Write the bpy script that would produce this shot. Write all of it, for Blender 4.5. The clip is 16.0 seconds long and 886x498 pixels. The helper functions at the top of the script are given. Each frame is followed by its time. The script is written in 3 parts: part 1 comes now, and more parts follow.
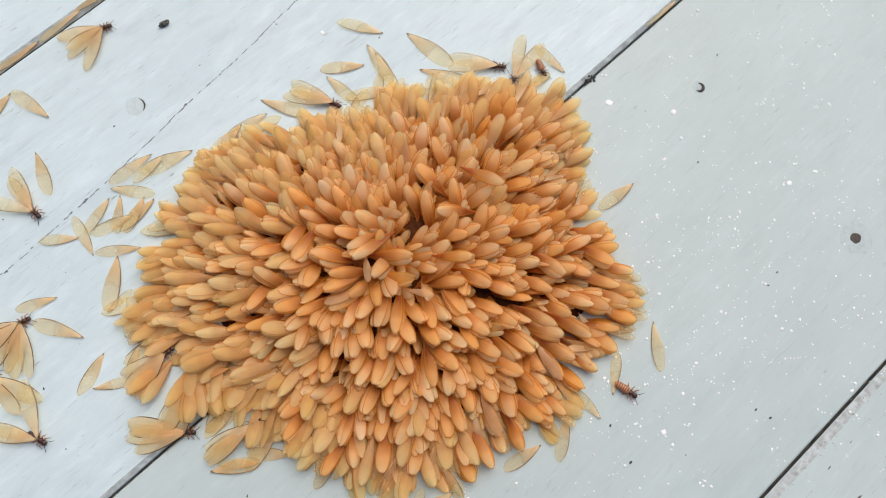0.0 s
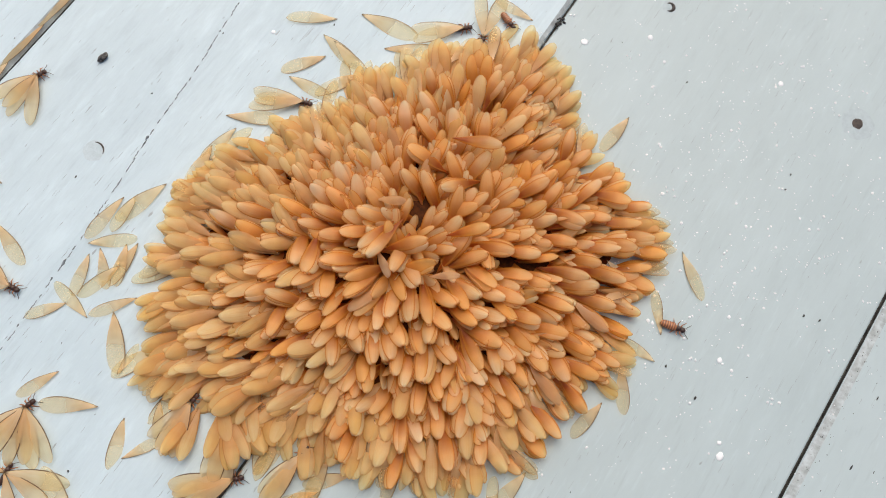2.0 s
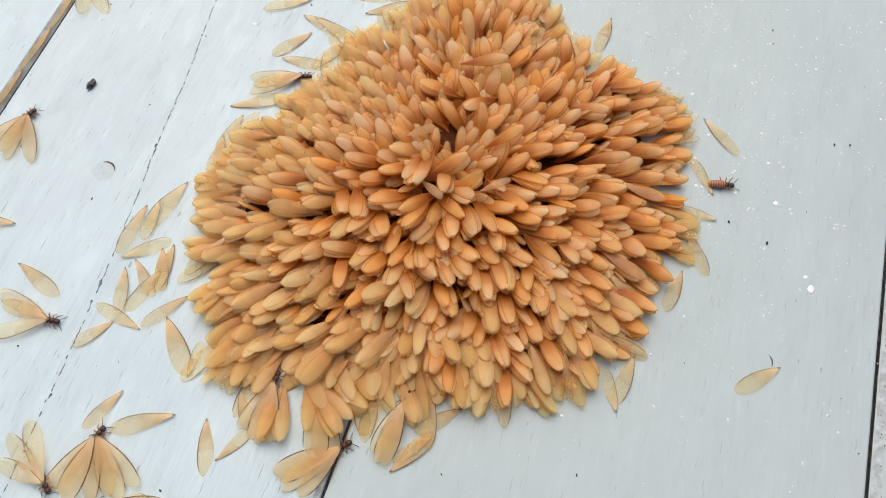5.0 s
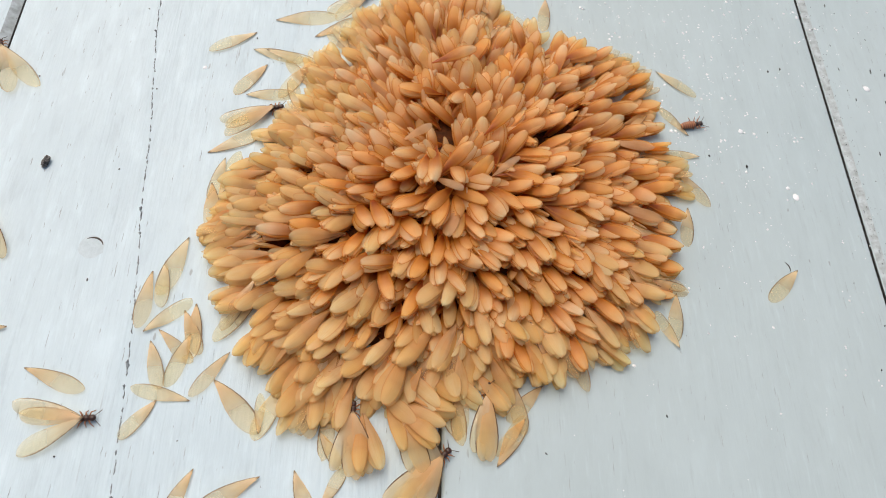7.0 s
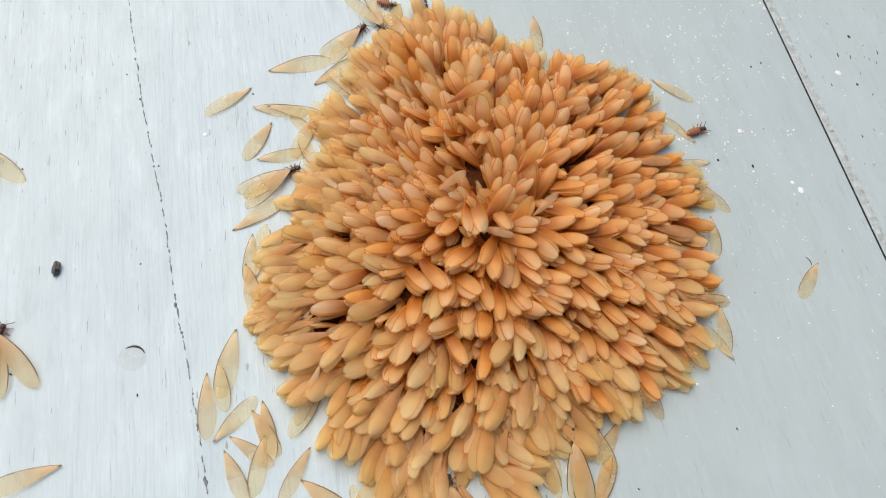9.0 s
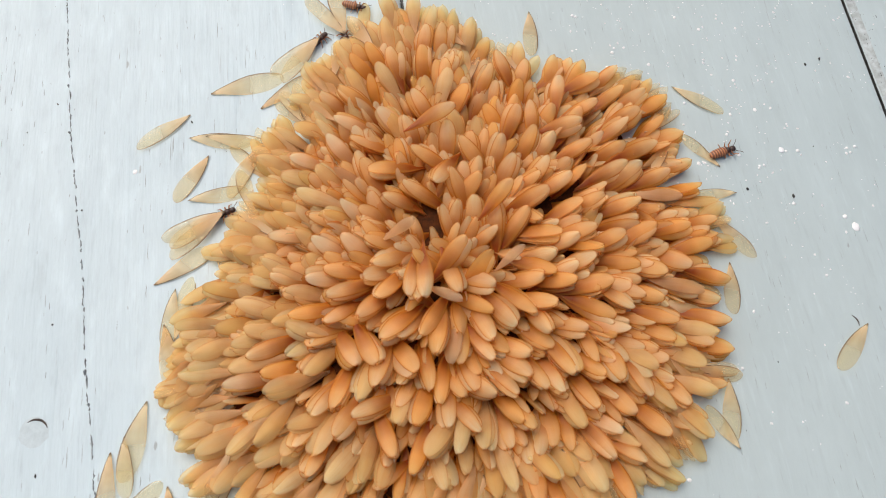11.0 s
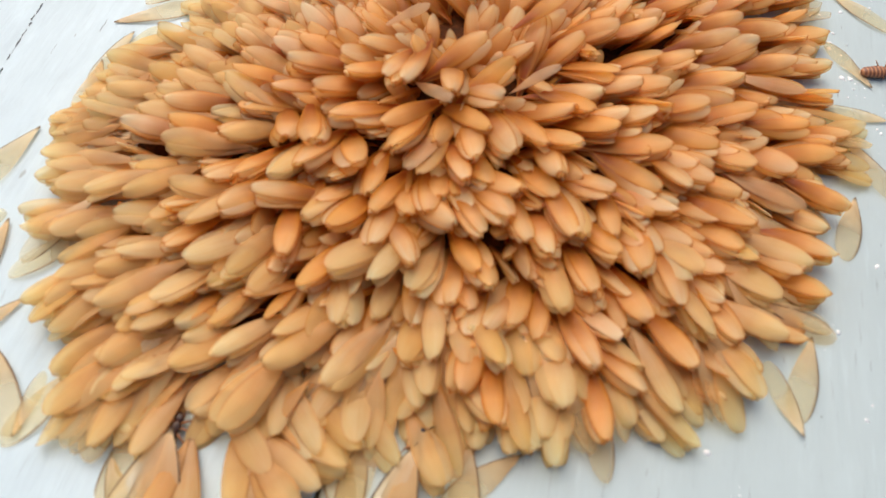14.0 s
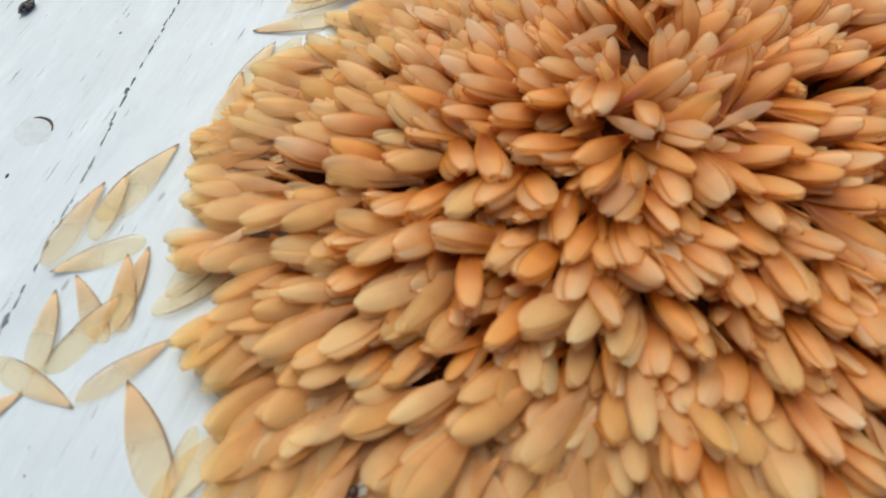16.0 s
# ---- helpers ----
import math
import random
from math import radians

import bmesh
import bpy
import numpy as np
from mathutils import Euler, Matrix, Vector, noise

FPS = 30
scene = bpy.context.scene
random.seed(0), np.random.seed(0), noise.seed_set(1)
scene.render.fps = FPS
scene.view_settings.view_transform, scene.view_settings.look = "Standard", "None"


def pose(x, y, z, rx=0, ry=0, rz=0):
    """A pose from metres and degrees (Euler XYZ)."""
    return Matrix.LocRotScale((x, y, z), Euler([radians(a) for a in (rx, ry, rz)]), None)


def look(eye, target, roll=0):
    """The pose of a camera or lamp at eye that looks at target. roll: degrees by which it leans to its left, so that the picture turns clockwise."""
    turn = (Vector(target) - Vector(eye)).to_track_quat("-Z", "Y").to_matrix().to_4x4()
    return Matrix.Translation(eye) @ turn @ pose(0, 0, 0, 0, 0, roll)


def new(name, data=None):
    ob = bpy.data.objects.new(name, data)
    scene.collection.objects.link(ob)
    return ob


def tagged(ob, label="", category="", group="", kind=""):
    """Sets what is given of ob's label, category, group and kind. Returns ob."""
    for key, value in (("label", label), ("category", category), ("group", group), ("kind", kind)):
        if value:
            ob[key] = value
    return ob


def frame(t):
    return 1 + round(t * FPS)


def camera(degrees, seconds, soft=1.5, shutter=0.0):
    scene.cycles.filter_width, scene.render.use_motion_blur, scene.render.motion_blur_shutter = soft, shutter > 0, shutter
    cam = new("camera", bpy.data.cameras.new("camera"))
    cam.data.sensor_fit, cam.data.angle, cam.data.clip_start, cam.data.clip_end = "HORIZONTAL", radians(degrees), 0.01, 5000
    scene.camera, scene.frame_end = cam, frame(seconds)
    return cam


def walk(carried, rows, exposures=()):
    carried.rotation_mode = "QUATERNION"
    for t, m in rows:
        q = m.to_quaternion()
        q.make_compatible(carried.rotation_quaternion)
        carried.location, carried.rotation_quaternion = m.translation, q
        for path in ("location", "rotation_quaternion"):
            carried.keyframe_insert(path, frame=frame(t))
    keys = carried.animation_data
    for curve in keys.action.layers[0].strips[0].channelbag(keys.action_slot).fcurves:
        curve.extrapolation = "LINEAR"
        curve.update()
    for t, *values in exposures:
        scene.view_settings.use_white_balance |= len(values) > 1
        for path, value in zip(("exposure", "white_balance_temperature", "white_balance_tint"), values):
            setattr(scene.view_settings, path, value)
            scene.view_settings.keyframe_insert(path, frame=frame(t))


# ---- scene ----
cam = camera(64.0, 16.0, soft=1.0)
# a telephone's lens, focused at a hand's length: what comes nearer grows soft
cam.data.dof.use_dof = True
cam.data.dof.focus_distance = 0.25
cam.data.dof.aperture_fstop = 24.0
PATH = [
    (0, (0.05129, -0.03771, 0.28090), (0.01200, 0.01623, -0.01158), 11.68),
    (0.5, (0.04906, -0.03581, 0.27627), (0.01596, 0.01732, -0.01712), 13.53),
    (1, (0.04434, -0.03948, 0.27015), (0.01797, 0.01724, -0.02326), 17.15),
    (1.5, (0.04006, -0.04659, 0.26724), (0.01565, 0.01467, -0.02542), 16.31),
    (2, (0.03691, -0.05280, 0.26417), (0.01269, 0.01068, -0.02803), 13.54),
    (2.5, (0.03681, -0.06382, 0.26246), (0.00905, 0.00929, -0.02717), 10.48),
    (3, (0.03803, -0.07673, 0.25910), (0.00529, 0.00225, -0.02846), 7.15),
    (3.5, (0.04187, -0.08996, 0.25407), (0.00387, 0.00276, -0.02870), 5.16),
    (4, (0.04220, -0.10080, 0.24897), (0.00851, -0.00055, -0.03177), 6.43),
    (4.2, (0.04162, -0.10662, 0.24530), (0.00915, -0.00347, -0.03454), 6.16),
    (6.3, (-0.00056, -0.14470, 0.23069), (0.00557, -0.01080, -0.03770), 10.12),
    (6.5, (-0.00549, -0.14739, 0.22828), (0.00660, -0.00865, -0.03744), 10.44),
    (7, (-0.02459, -0.14755, 0.22337), (0.00622, -0.01187, -0.04241), 14.51),
    (7.5, (-0.04718, -0.14189, 0.22498), (0.00174, -0.00967, -0.03983), 17.87),
    (8, (-0.06431, -0.13439, 0.22300), (-0.00111, -0.00513, -0.04024), 21.84),
    (8.5, (-0.07376, -0.12465, 0.22291), (-0.00082, 0.00235, -0.03892), 22.68),
    (9, (-0.07445, -0.11302, 0.22339), (-0.00228, 0.00556, -0.04256), 23.04),
    (9.5, (-0.07386, -0.08376, 0.22404), (0.00231, 0.01474, -0.04891), 25.49),
    (9.7, (-0.07246, -0.07383, 0.22341), (0.00266, 0.01857, -0.05194), 25.70),
    (11.8, (0.01872, -0.07710, 0.18676), (0.01255, 0.04021, -0.08929), -0.92),
    (12, (0.02220, -0.07938, 0.17819), (0.01077, 0.04333, -0.09533), -1.19),
    (12.5, (0.02823, -0.08907, 0.16195), (0.00298, 0.04296, -0.10624), -2.93),
    (13, (0.03334, -0.10184, 0.14850), (0.00237, 0.03816, -0.11502), -1.72),
    (13.5, (0.03497, -0.10926, 0.13592), (0.00509, 0.03333, -0.12633), 0.18),
    (14, (0.02588, -0.11609, 0.12853), (-0.00472, 0.02983, -0.13179), 1.60),
    (14.5, (0.01257, -0.12028, 0.12537), (-0.01934, 0.02298, -0.13628), 2.07),
    (15, (-0.00067, -0.11878, 0.12032), (-0.03024, 0.03105, -0.13789), 3.11),
    (15.5, (-0.00795, -0.11553, 0.11887), (-0.03823, 0.03829, -0.13691), 3.66),
    (16, (-0.00806, -0.10881, 0.11811), (-0.04787, 0.03636, -0.14139), 1.29),
]
walk(cam, [(t, look(eye, target, roll)) for t, eye, target, roll in PATH], exposures=[(0.0, 0.0), (4.0, 0.02), (9.5, 0.02), (12.0, 0.03), (13.0, 0.08), (14.0, 0.19), (15.0, 0.12), (16.0, 0.0)])

# ---- light: bright shade under an open sky ----
SUN_HIGH, SUN_TURN = radians(53), radians(330)
world = bpy.data.worlds.new("sky")
scene.world = world
world.use_nodes = True
wn = world.node_tree.nodes
sky = wn.new("ShaderNodeTexSky")
sky.sky_type = "NISHITA"
sky.sun_disc = False
sky.sun_elevation, sky.sun_rotation = SUN_HIGH, SUN_TURN
sky.dust_density = 4.0
wn["Background"].inputs[1].default_value = 0.105
world.node_tree.links.new(sky.outputs[0], wn["Background"].inputs[0])
sun_data = bpy.data.lights.new("sun", "SUN")
sun_data.energy, sun_data.angle, sun_data.color = 2.25, radians(74), (1.0, 0.895, 0.765)
sun = new("sun", sun_data)
sun.matrix_world = look((0, 0, 0), (-math.sin(SUN_TURN) * math.cos(SUN_HIGH), -math.cos(SUN_TURN) * math.cos(SUN_HIGH), -math.sin(SUN_HIGH)))


# ---- materials ----
class Nodes:
    """A material under way: its node tree, with short calls."""

    def __init__(self, name):
        self.mat = bpy.data.materials.new(name)
        self.mat.use_nodes = True
        self.tree = self.mat.node_tree
        self.shader = self.tree.nodes["Principled BSDF"]
        self.out = self.tree.nodes["Material Output"]

    def add(self, kind, **values):
        node = self.tree.nodes.new("ShaderNode" + kind)
        for key, value in values.items():
            if key == "op":
                node.operation = value
            elif key == "clamp":
                node.use_clamp = value
        return node

    def link(self, a, b):
        self.tree.links.new(a, b)

    def put(self, socket, value):
        if isinstance(value, bpy.types.NodeSocket):
            self.link(value, socket)
        else:
            socket.default_value = value

    def math(self, op, a, b=0.0, clamp=False):
        node = self.add("Math", op=op, clamp=clamp)
        self.put(node.inputs[0], a)
        self.put(node.inputs[1], b)
        return node.outputs[0]

    def mix(self, fac, a, b):
        node = self.add("Mix")
        node.data_type = "RGBA"
        self.put(node.inputs[0], fac)
        self.put(node.inputs[6], a)
        self.put(node.inputs[7], b)
        return node.outputs[2]

    def place(self, scale=(1, 1, 1), turn=0.0):
        coords = self.add("TexCoord")
        mapping = self.add("Mapping")
        mapping.inputs["Scale"].default_value = scale
        mapping.inputs["Rotation"].default_value = (0, 0, turn)
        self.link(coords.outputs["Object"], mapping.inputs[0])
        return mapping.outputs[0]

    def noise(self, where, scale, detail=4.0, rough=0.55):
        node = self.add("TexNoise")
        self.link(where, node.inputs["Vector"])
        node.inputs["Scale"].default_value = scale
        node.inputs["Detail"].default_value = detail
        node.inputs["Roughness"].default_value = rough
        return node.outputs[0]

    def ramp(self, value, low, high):
        node = self.add("MapRange")
        self.link(value, node.inputs[0])
        node.inputs[1].default_value, node.inputs[2].default_value = low, high
        return node.outputs[0]

    def bump(self, height, strength, distance):
        node = self.add("Bump")
        node.inputs["Strength"].default_value, node.inputs["Distance"].default_value = strength, distance
        self.link(height, node.inputs["Height"])
        self.link(node.outputs[0], self.shader.inputs["Normal"])


def painted_wood(name, light, dull, stain, wear=1.0):
    n = Nodes(name)
    pale, deep = [min(0.9, 1.16 * c) for c in light], [0.74 * c for c in dull]
    turn = n.add("ObjectInfo").outputs["Random"]
    coords = n.add("TexCoord").outputs["Object"]
    shift = n.add("CombineXYZ")
    n.link(n.math("MULTIPLY", turn, 7.0), shift.inputs[1])
    n.link(n.math("MULTIPLY", turn, 3.0), shift.inputs[2])
    moved = n.add("VectorMath")
    moved.operation = "ADD"
    n.link(coords, moved.inputs[0])
    n.link(shift.outputs[0], moved.inputs[1])

    def stretched(scale):
        m = n.add("Mapping")
        m.inputs["Scale"].default_value = scale
        n.link(moved.outputs[0], m.inputs[0])
        return m.outputs[0]

    grain = n.noise(stretched((1, 0.045, 1)), 900, 5, 0.6)
    streak = n.noise(stretched((1, 0.10, 1)), 300, 4, 0.55)
    blot = n.noise(stretched((1, 0.45, 1)), 26, 5, 0.6)
    patch = n.noise(stretched((1, 0.7, 1)), 9, 3, 0.5)
    speck = n.noise(stretched((1, 0.3, 1)), 420, 2, 0.5)
    colour = n.mix(n.ramp(blot, 0.30, 0.75), (*light, 1), (*dull, 1))
    colour = n.mix(n.math("MULTIPLY", n.ramp(patch, 0.4, 0.7), 0.3), colour, (*stain, 1))
    scuff = n.noise(stretched((1, 0.28, 1)), 150, 5, 0.65)
    fine = n.noise(stretched((1, 0.12, 1)), 620, 3, 0.6)
    colour = n.mix(n.math("MULTIPLY", n.ramp(scuff, 0.52, 0.70), 0.45 * wear), colour, (*pale, 1))
    colour = n.mix(n.math("MULTIPLY", n.ramp(scuff, 0.46, 0.28), 0.38 * wear), colour, (*deep, 1))
    colour = n.mix(n.math("MULTIPLY", n.ramp(fine, 0.60, 0.74), 0.30), colour, (*pale, 1))
    colour = n.mix(n.math("MULTIPLY", n.ramp(fine, 0.40, 0.28), 0.22), colour, (*deep, 1))
    # bare scratches along the grain, where the paint is thin
    bare = n.math("MULTIPLY", n.ramp(grain, 0.66, 0.72), n.ramp(blot, 0.42, 0.60))
    colour = n.mix(n.math("MULTIPLY", bare, 0.45), colour, (0.28, 0.31, 0.32, 1))
    colour = n.mix(n.math("MULTIPLY", n.ramp(speck, 0.75, 0.79), 0.6), colour, (0.22, 0.23, 0.23, 1))
    n.link(colour, n.shader.inputs["Base Color"])
    n.shader.inputs["Roughness"].default_value = 0.5
    n.put(n.shader.inputs["Roughness"], n.math("ADD", n.math("MULTIPLY", streak, 0.25), 0.36))
    height = n.math("ADD", n.math("MULTIPLY", grain, 0.6), n.math("MULTIPLY", streak, 0.8))
    height = n.math("ADD", height, n.math("MULTIPLY", n.noise(stretched((1, 0.06, 1)), 160, 4, 0.6), 2.2))
    n.bump(height, 0.36 * wear, 0.0007)
    return n.mat


def membrane(name, per_island, light, deep, see=0.38, glow=0.42, root=0.92, vein=0.14, rim=0.8, clear=(1.0, 0.82, 0.42)):
    """Amber insect wing: light and deep are the tones from wing to wing, see is how far one looks through it."""
    n = Nodes(name)
    uv = n.add("UVMap").outputs[0]
    parts = n.add("SeparateXYZ")
    n.link(uv, parts.inputs[0])
    along, across = parts.outputs[0], parts.outputs[1]
    chance = n.add("NewGeometry").outputs["Random Per Island"] if per_island else n.add("ObjectInfo").outputs["Random"]
    other = n.math("FRACT", n.math("MULTIPLY", chance, 13.7))
    shift = n.add("CombineXYZ")
    n.link(n.math("MULTIPLY", chance, 40.0), shift.inputs[2])
    moved = n.add("VectorMath")
    moved.operation = "ADD"
    n.link(uv, moved.inputs[0])
    n.link(shift.outputs[0], moved.inputs[1])
    blotch = n.noise(moved.outputs[0], 3.2, 3, 0.6)
    # veins fan out along the wing
    fan = n.add("Mapping")
    fan.inputs["Scale"].default_value = (1.2, 22, 1)
    n.link(moved.outputs[0], fan.inputs[0])
    veins = n.noise(fan.outputs[0], 1.0, 3, 0.5)
    colour = n.mix(chance, (*light, 1), (*deep, 1))
    pale = [min(1.0, c * 1.06 + 0.09) for c in light]
    colour = n.mix(n.math("MULTIPLY", n.ramp(other, 0.45, 0.92), 0.9), colour, (*pale, 1))
    colour = n.mix(n.math("MULTIPLY", n.ramp(blotch, 0.42, 0.72), 0.30), colour, (deep[0] * 0.97, deep[1] * 0.86, deep[2] * 0.70, 1))
    colour = n.mix(n.math("MULTIPLY", n.ramp(veins, 0.52, 0.72), 0.22), colour, (deep[0] * 0.9, deep[1] * 0.72, deep[2] * 0.5, 1))
    # towards the root: amber pigment, darkened by the heap's crevice shade painted in
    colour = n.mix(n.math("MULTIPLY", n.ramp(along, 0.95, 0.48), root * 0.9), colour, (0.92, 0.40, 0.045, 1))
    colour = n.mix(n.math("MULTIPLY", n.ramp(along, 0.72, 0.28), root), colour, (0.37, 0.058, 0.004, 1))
    side = n.math("ABSOLUTE", n.math("SUBTRACT", n.math("MULTIPLY", across, 2.0), 1.0))
    margin = n.math("MAXIMUM", n.ramp(side, 0.76, 1.0), n.ramp(along, 0.965, 1.0))
    colour = n.mix(n.math("MULTIPLY", n.ramp(side, 0.45, 0.95), rim * 0.5), colour, (0.92, 0.47, 0.06, 1))
    colour = n.mix(n.math("MULTIPLY", margin, rim), colour, (0.62, 0.19, 0.012, 1))
    edge = n.math("MAXIMUM", n.ramp(side, 0.90, 0.97), n.ramp(along, 0.985, 0.998))
    colour = n.mix(n.math("MULTIPLY", edge, rim * 0.45), colour, (0.40, 0.10, 0.008, 1))
    front_vein = n.math("MULTIPLY", n.ramp(across, 0.085, 0.045), n.ramp(along, 1.0, 0.85))
    stub = n.ramp(along, 0.07, 0.015)
    dark = n.math("MULTIPLY", n.math("MAXIMUM", front_vein, stub), vein)
    colour = n.mix(dark, colour, (0.10, 0.05, 0.025, 1))
    n.link(colour, n.shader.inputs["Base Color"])
    n.put(n.shader.inputs["Roughness"], n.math("ADD", n.math("MULTIPLY", blotch, 0.25), 0.20))
    n.shader.inputs["Specular IOR Level"].default_value = 0.36
    n.bump(n.math("ADD", n.math("MULTIPLY", veins, 0.6), blotch), 0.22, 0.0004)
    through_light = n.add("BsdfTranslucent")
    n.link(colour, through_light.inputs[0])
    body = n.add("MixShader")
    body.inputs[0].default_value = glow
    n.link(n.shader.outputs[0], body.inputs[1])
    n.link(through_light.outputs[0], body.inputs[2])
    gap = n.add("BsdfTransparent")
    gap.inputs[0].default_value = (*clear, 1)
    whole = n.add("MixShader")
    solid = n.math("ADD", n.math("ADD", n.math("MULTIPLY", dark, 0.6), n.math("MULTIPLY", margin, 0.10)), n.math("SUBTRACT", 1.0, n.math("MULTIPLY", n.ramp(along, 0.1, 0.6), n.math("ADD", n.math("MULTIPLY", across, see * 0.2), see * 0.9))), True)
    n.link(solid, whole.inputs[0])
    n.link(gap.outputs[0], whole.inputs[1])
    n.link(body.outputs[0], whole.inputs[2])
    n.link(whole.outputs[0], n.out.inputs[0])
    return n.mat


def mottled(name, light, dark, scale, rough=0.6, relief=0.0003, spec=0.5, low=0.35, high=0.65):
    n = Nodes(name)
    where = n.place()
    value = n.noise(where, scale, 5, 0.6)
    n.link(n.mix(n.ramp(value, low, high), (*light, 1), (*dark, 1)), n.shader.inputs["Base Color"])
    n.shader.inputs["Roughness"].default_value = rough
    n.shader.inputs["Specular IOR Level"].default_value = spec
    n.bump(n.noise(where, scale * 2.5, 4), 0.5, relief)
    return n.mat


M_BOARD = painted_wood("white_painted_wood", (0.61, 0.725, 0.77), (0.54, 0.655, 0.705), (0.53, 0.625, 0.655))
M_BOARD_GREY = painted_wood("greyed_painted_wood", (0.505, 0.595, 0.61), (0.452, 0.536, 0.548), (0.467, 0.538, 0.534), 0.45)
AMBER, HONEY, STRAW = (1.0, 0.82, 0.52), (0.99, 0.62, 0.22), (1.0, 0.86, 0.52)
CLEAR = (1.0, 0.935, 0.81)
THIN, THIN_DEEP = (0.95, 0.79, 0.52), (0.92, 0.70, 0.40)
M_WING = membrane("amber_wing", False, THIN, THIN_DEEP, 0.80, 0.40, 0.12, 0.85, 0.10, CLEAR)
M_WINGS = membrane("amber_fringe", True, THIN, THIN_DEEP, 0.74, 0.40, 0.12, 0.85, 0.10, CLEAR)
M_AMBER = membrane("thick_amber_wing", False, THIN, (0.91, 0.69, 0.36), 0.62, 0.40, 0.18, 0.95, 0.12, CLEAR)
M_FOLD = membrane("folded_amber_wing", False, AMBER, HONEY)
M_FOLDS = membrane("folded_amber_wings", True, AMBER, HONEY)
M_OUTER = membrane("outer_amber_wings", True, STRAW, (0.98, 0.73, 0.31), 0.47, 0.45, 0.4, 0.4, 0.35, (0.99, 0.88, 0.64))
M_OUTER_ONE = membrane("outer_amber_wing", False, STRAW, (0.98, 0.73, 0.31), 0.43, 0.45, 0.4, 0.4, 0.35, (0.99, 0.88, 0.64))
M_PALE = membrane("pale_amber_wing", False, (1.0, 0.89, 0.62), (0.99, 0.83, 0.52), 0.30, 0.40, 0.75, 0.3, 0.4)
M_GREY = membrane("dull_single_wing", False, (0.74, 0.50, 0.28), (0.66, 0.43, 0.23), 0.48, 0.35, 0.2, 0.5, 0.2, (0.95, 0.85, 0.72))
M_PACKED = mottled("packed_dirt", (0.12, 0.115, 0.10), (0.04, 0.04, 0.036), 300, 0.9)
M_GROOVE = mottled("grey_dirt", (0.56, 0.62, 0.63), (0.34, 0.37, 0.37), 300, 0.9)
M_SCRATCH = mottled("bare_scratch", (0.45, 0.50, 0.52), (0.30, 0.335, 0.345), 600, 0.8)
M_SIDE = mottled("dark_board_edge", (0.09, 0.09, 0.085), (0.03, 0.03, 0.028), 400, 0.9)
M_GROUND = mottled("bare_soil", (0.22, 0.17, 0.12), (0.12, 0.09, 0.06), 3, 0.95, 0.01)
# brown of the bodies, taken nearly black to paint shade into the hollows
M_CORE_SHADE = mottled("brown_chitin", (0.10, 0.026, 0.005), (0.03, 0.012, 0.004), 500, 0.7, spec=0.08)
M_BODY = mottled("red_brown_chitin", (0.46, 0.20, 0.085), (0.27, 0.10, 0.04), 900, 0.35)


def banded(name, light, dark):
    """The ringed hind body of a termite: pale joints between darker plates."""
    n = Nodes(name)
    axes = n.add("SeparateXYZ")
    n.link(n.place(), axes.inputs[0])
    ring = n.math("SINE", n.math("MULTIPLY", axes.outputs[0], math.tau * 7 / 0.0058))
    patchy = n.noise(n.place(), 700, 4)
    mixed = n.math("ADD", n.math("MULTIPLY", ring, 0.35), n.math("MULTIPLY", patchy, 0.9))
    n.link(n.mix(n.ramp(mixed, 0.25, 0.6), (*light, 1), (*dark, 1)), n.shader.inputs["Base Color"])
    n.shader.inputs["Roughness"].default_value = 0.35
    return n.mat


M_BAND = banded("ringed_chitin", (0.50, 0.21, 0.085), (0.19, 0.065, 0.03))
M_DARK = mottled("dark_brown_chitin", (0.075, 0.030, 0.018), (0.030, 0.014, 0.010), 900, 0.3)
M_SPLASH = mottled("white_paint", (0.95, 0.955, 0.955), (0.90, 0.91, 0.91), 500, 0.4)
M_FILL = mottled("grey_filler", (0.50, 0.58, 0.60), (0.42, 0.495, 0.515), 400, 0.6)
M_FILL_PALE = mottled("pale_filler", (0.56, 0.655, 0.69), (0.49, 0.58, 0.61), 500, 0.5)
M_HOLE = mottled("rusty_screw", (0.09, 0.065, 0.05), (0.03, 0.025, 0.022), 900, 0.6)
M_CRUMB = mottled("black_dirt", (0.07, 0.065, 0.06), (0.02, 0.02, 0.02), 1500, 0.85)
M_CRACK = mottled("cracked_paint", (0.33, 0.37, 0.39), (0.11, 0.12, 0.125), 700, 0.85)
M_PELLET = mottled("mottled_pellet", (0.16, 0.15, 0.14), (0.02, 0.02, 0.02), 1600, 0.8, low=0.45, high=0.55)


# ---- helpers ----
def mesh_of(name, bm, material, smooth=True):
    data = bpy.data.meshes.new(name)
    bm.to_mesh(data)
    bm.free()
    data.materials.append(material)
    if smooth:
        data.shade_smooth()
    return data


def part(name, bm, material, parent, label="", smooth=True):
    ob = new(name, mesh_of(name, bm, material, smooth) if isinstance(bm, bmesh.types.BMesh) else bm)
    ob.parent = parent
    return tagged(ob, label)


def empty(name, m):
    ob = new(name)
    ob.empty_display_size = 0.005
    ob.matrix_world = m
    return ob


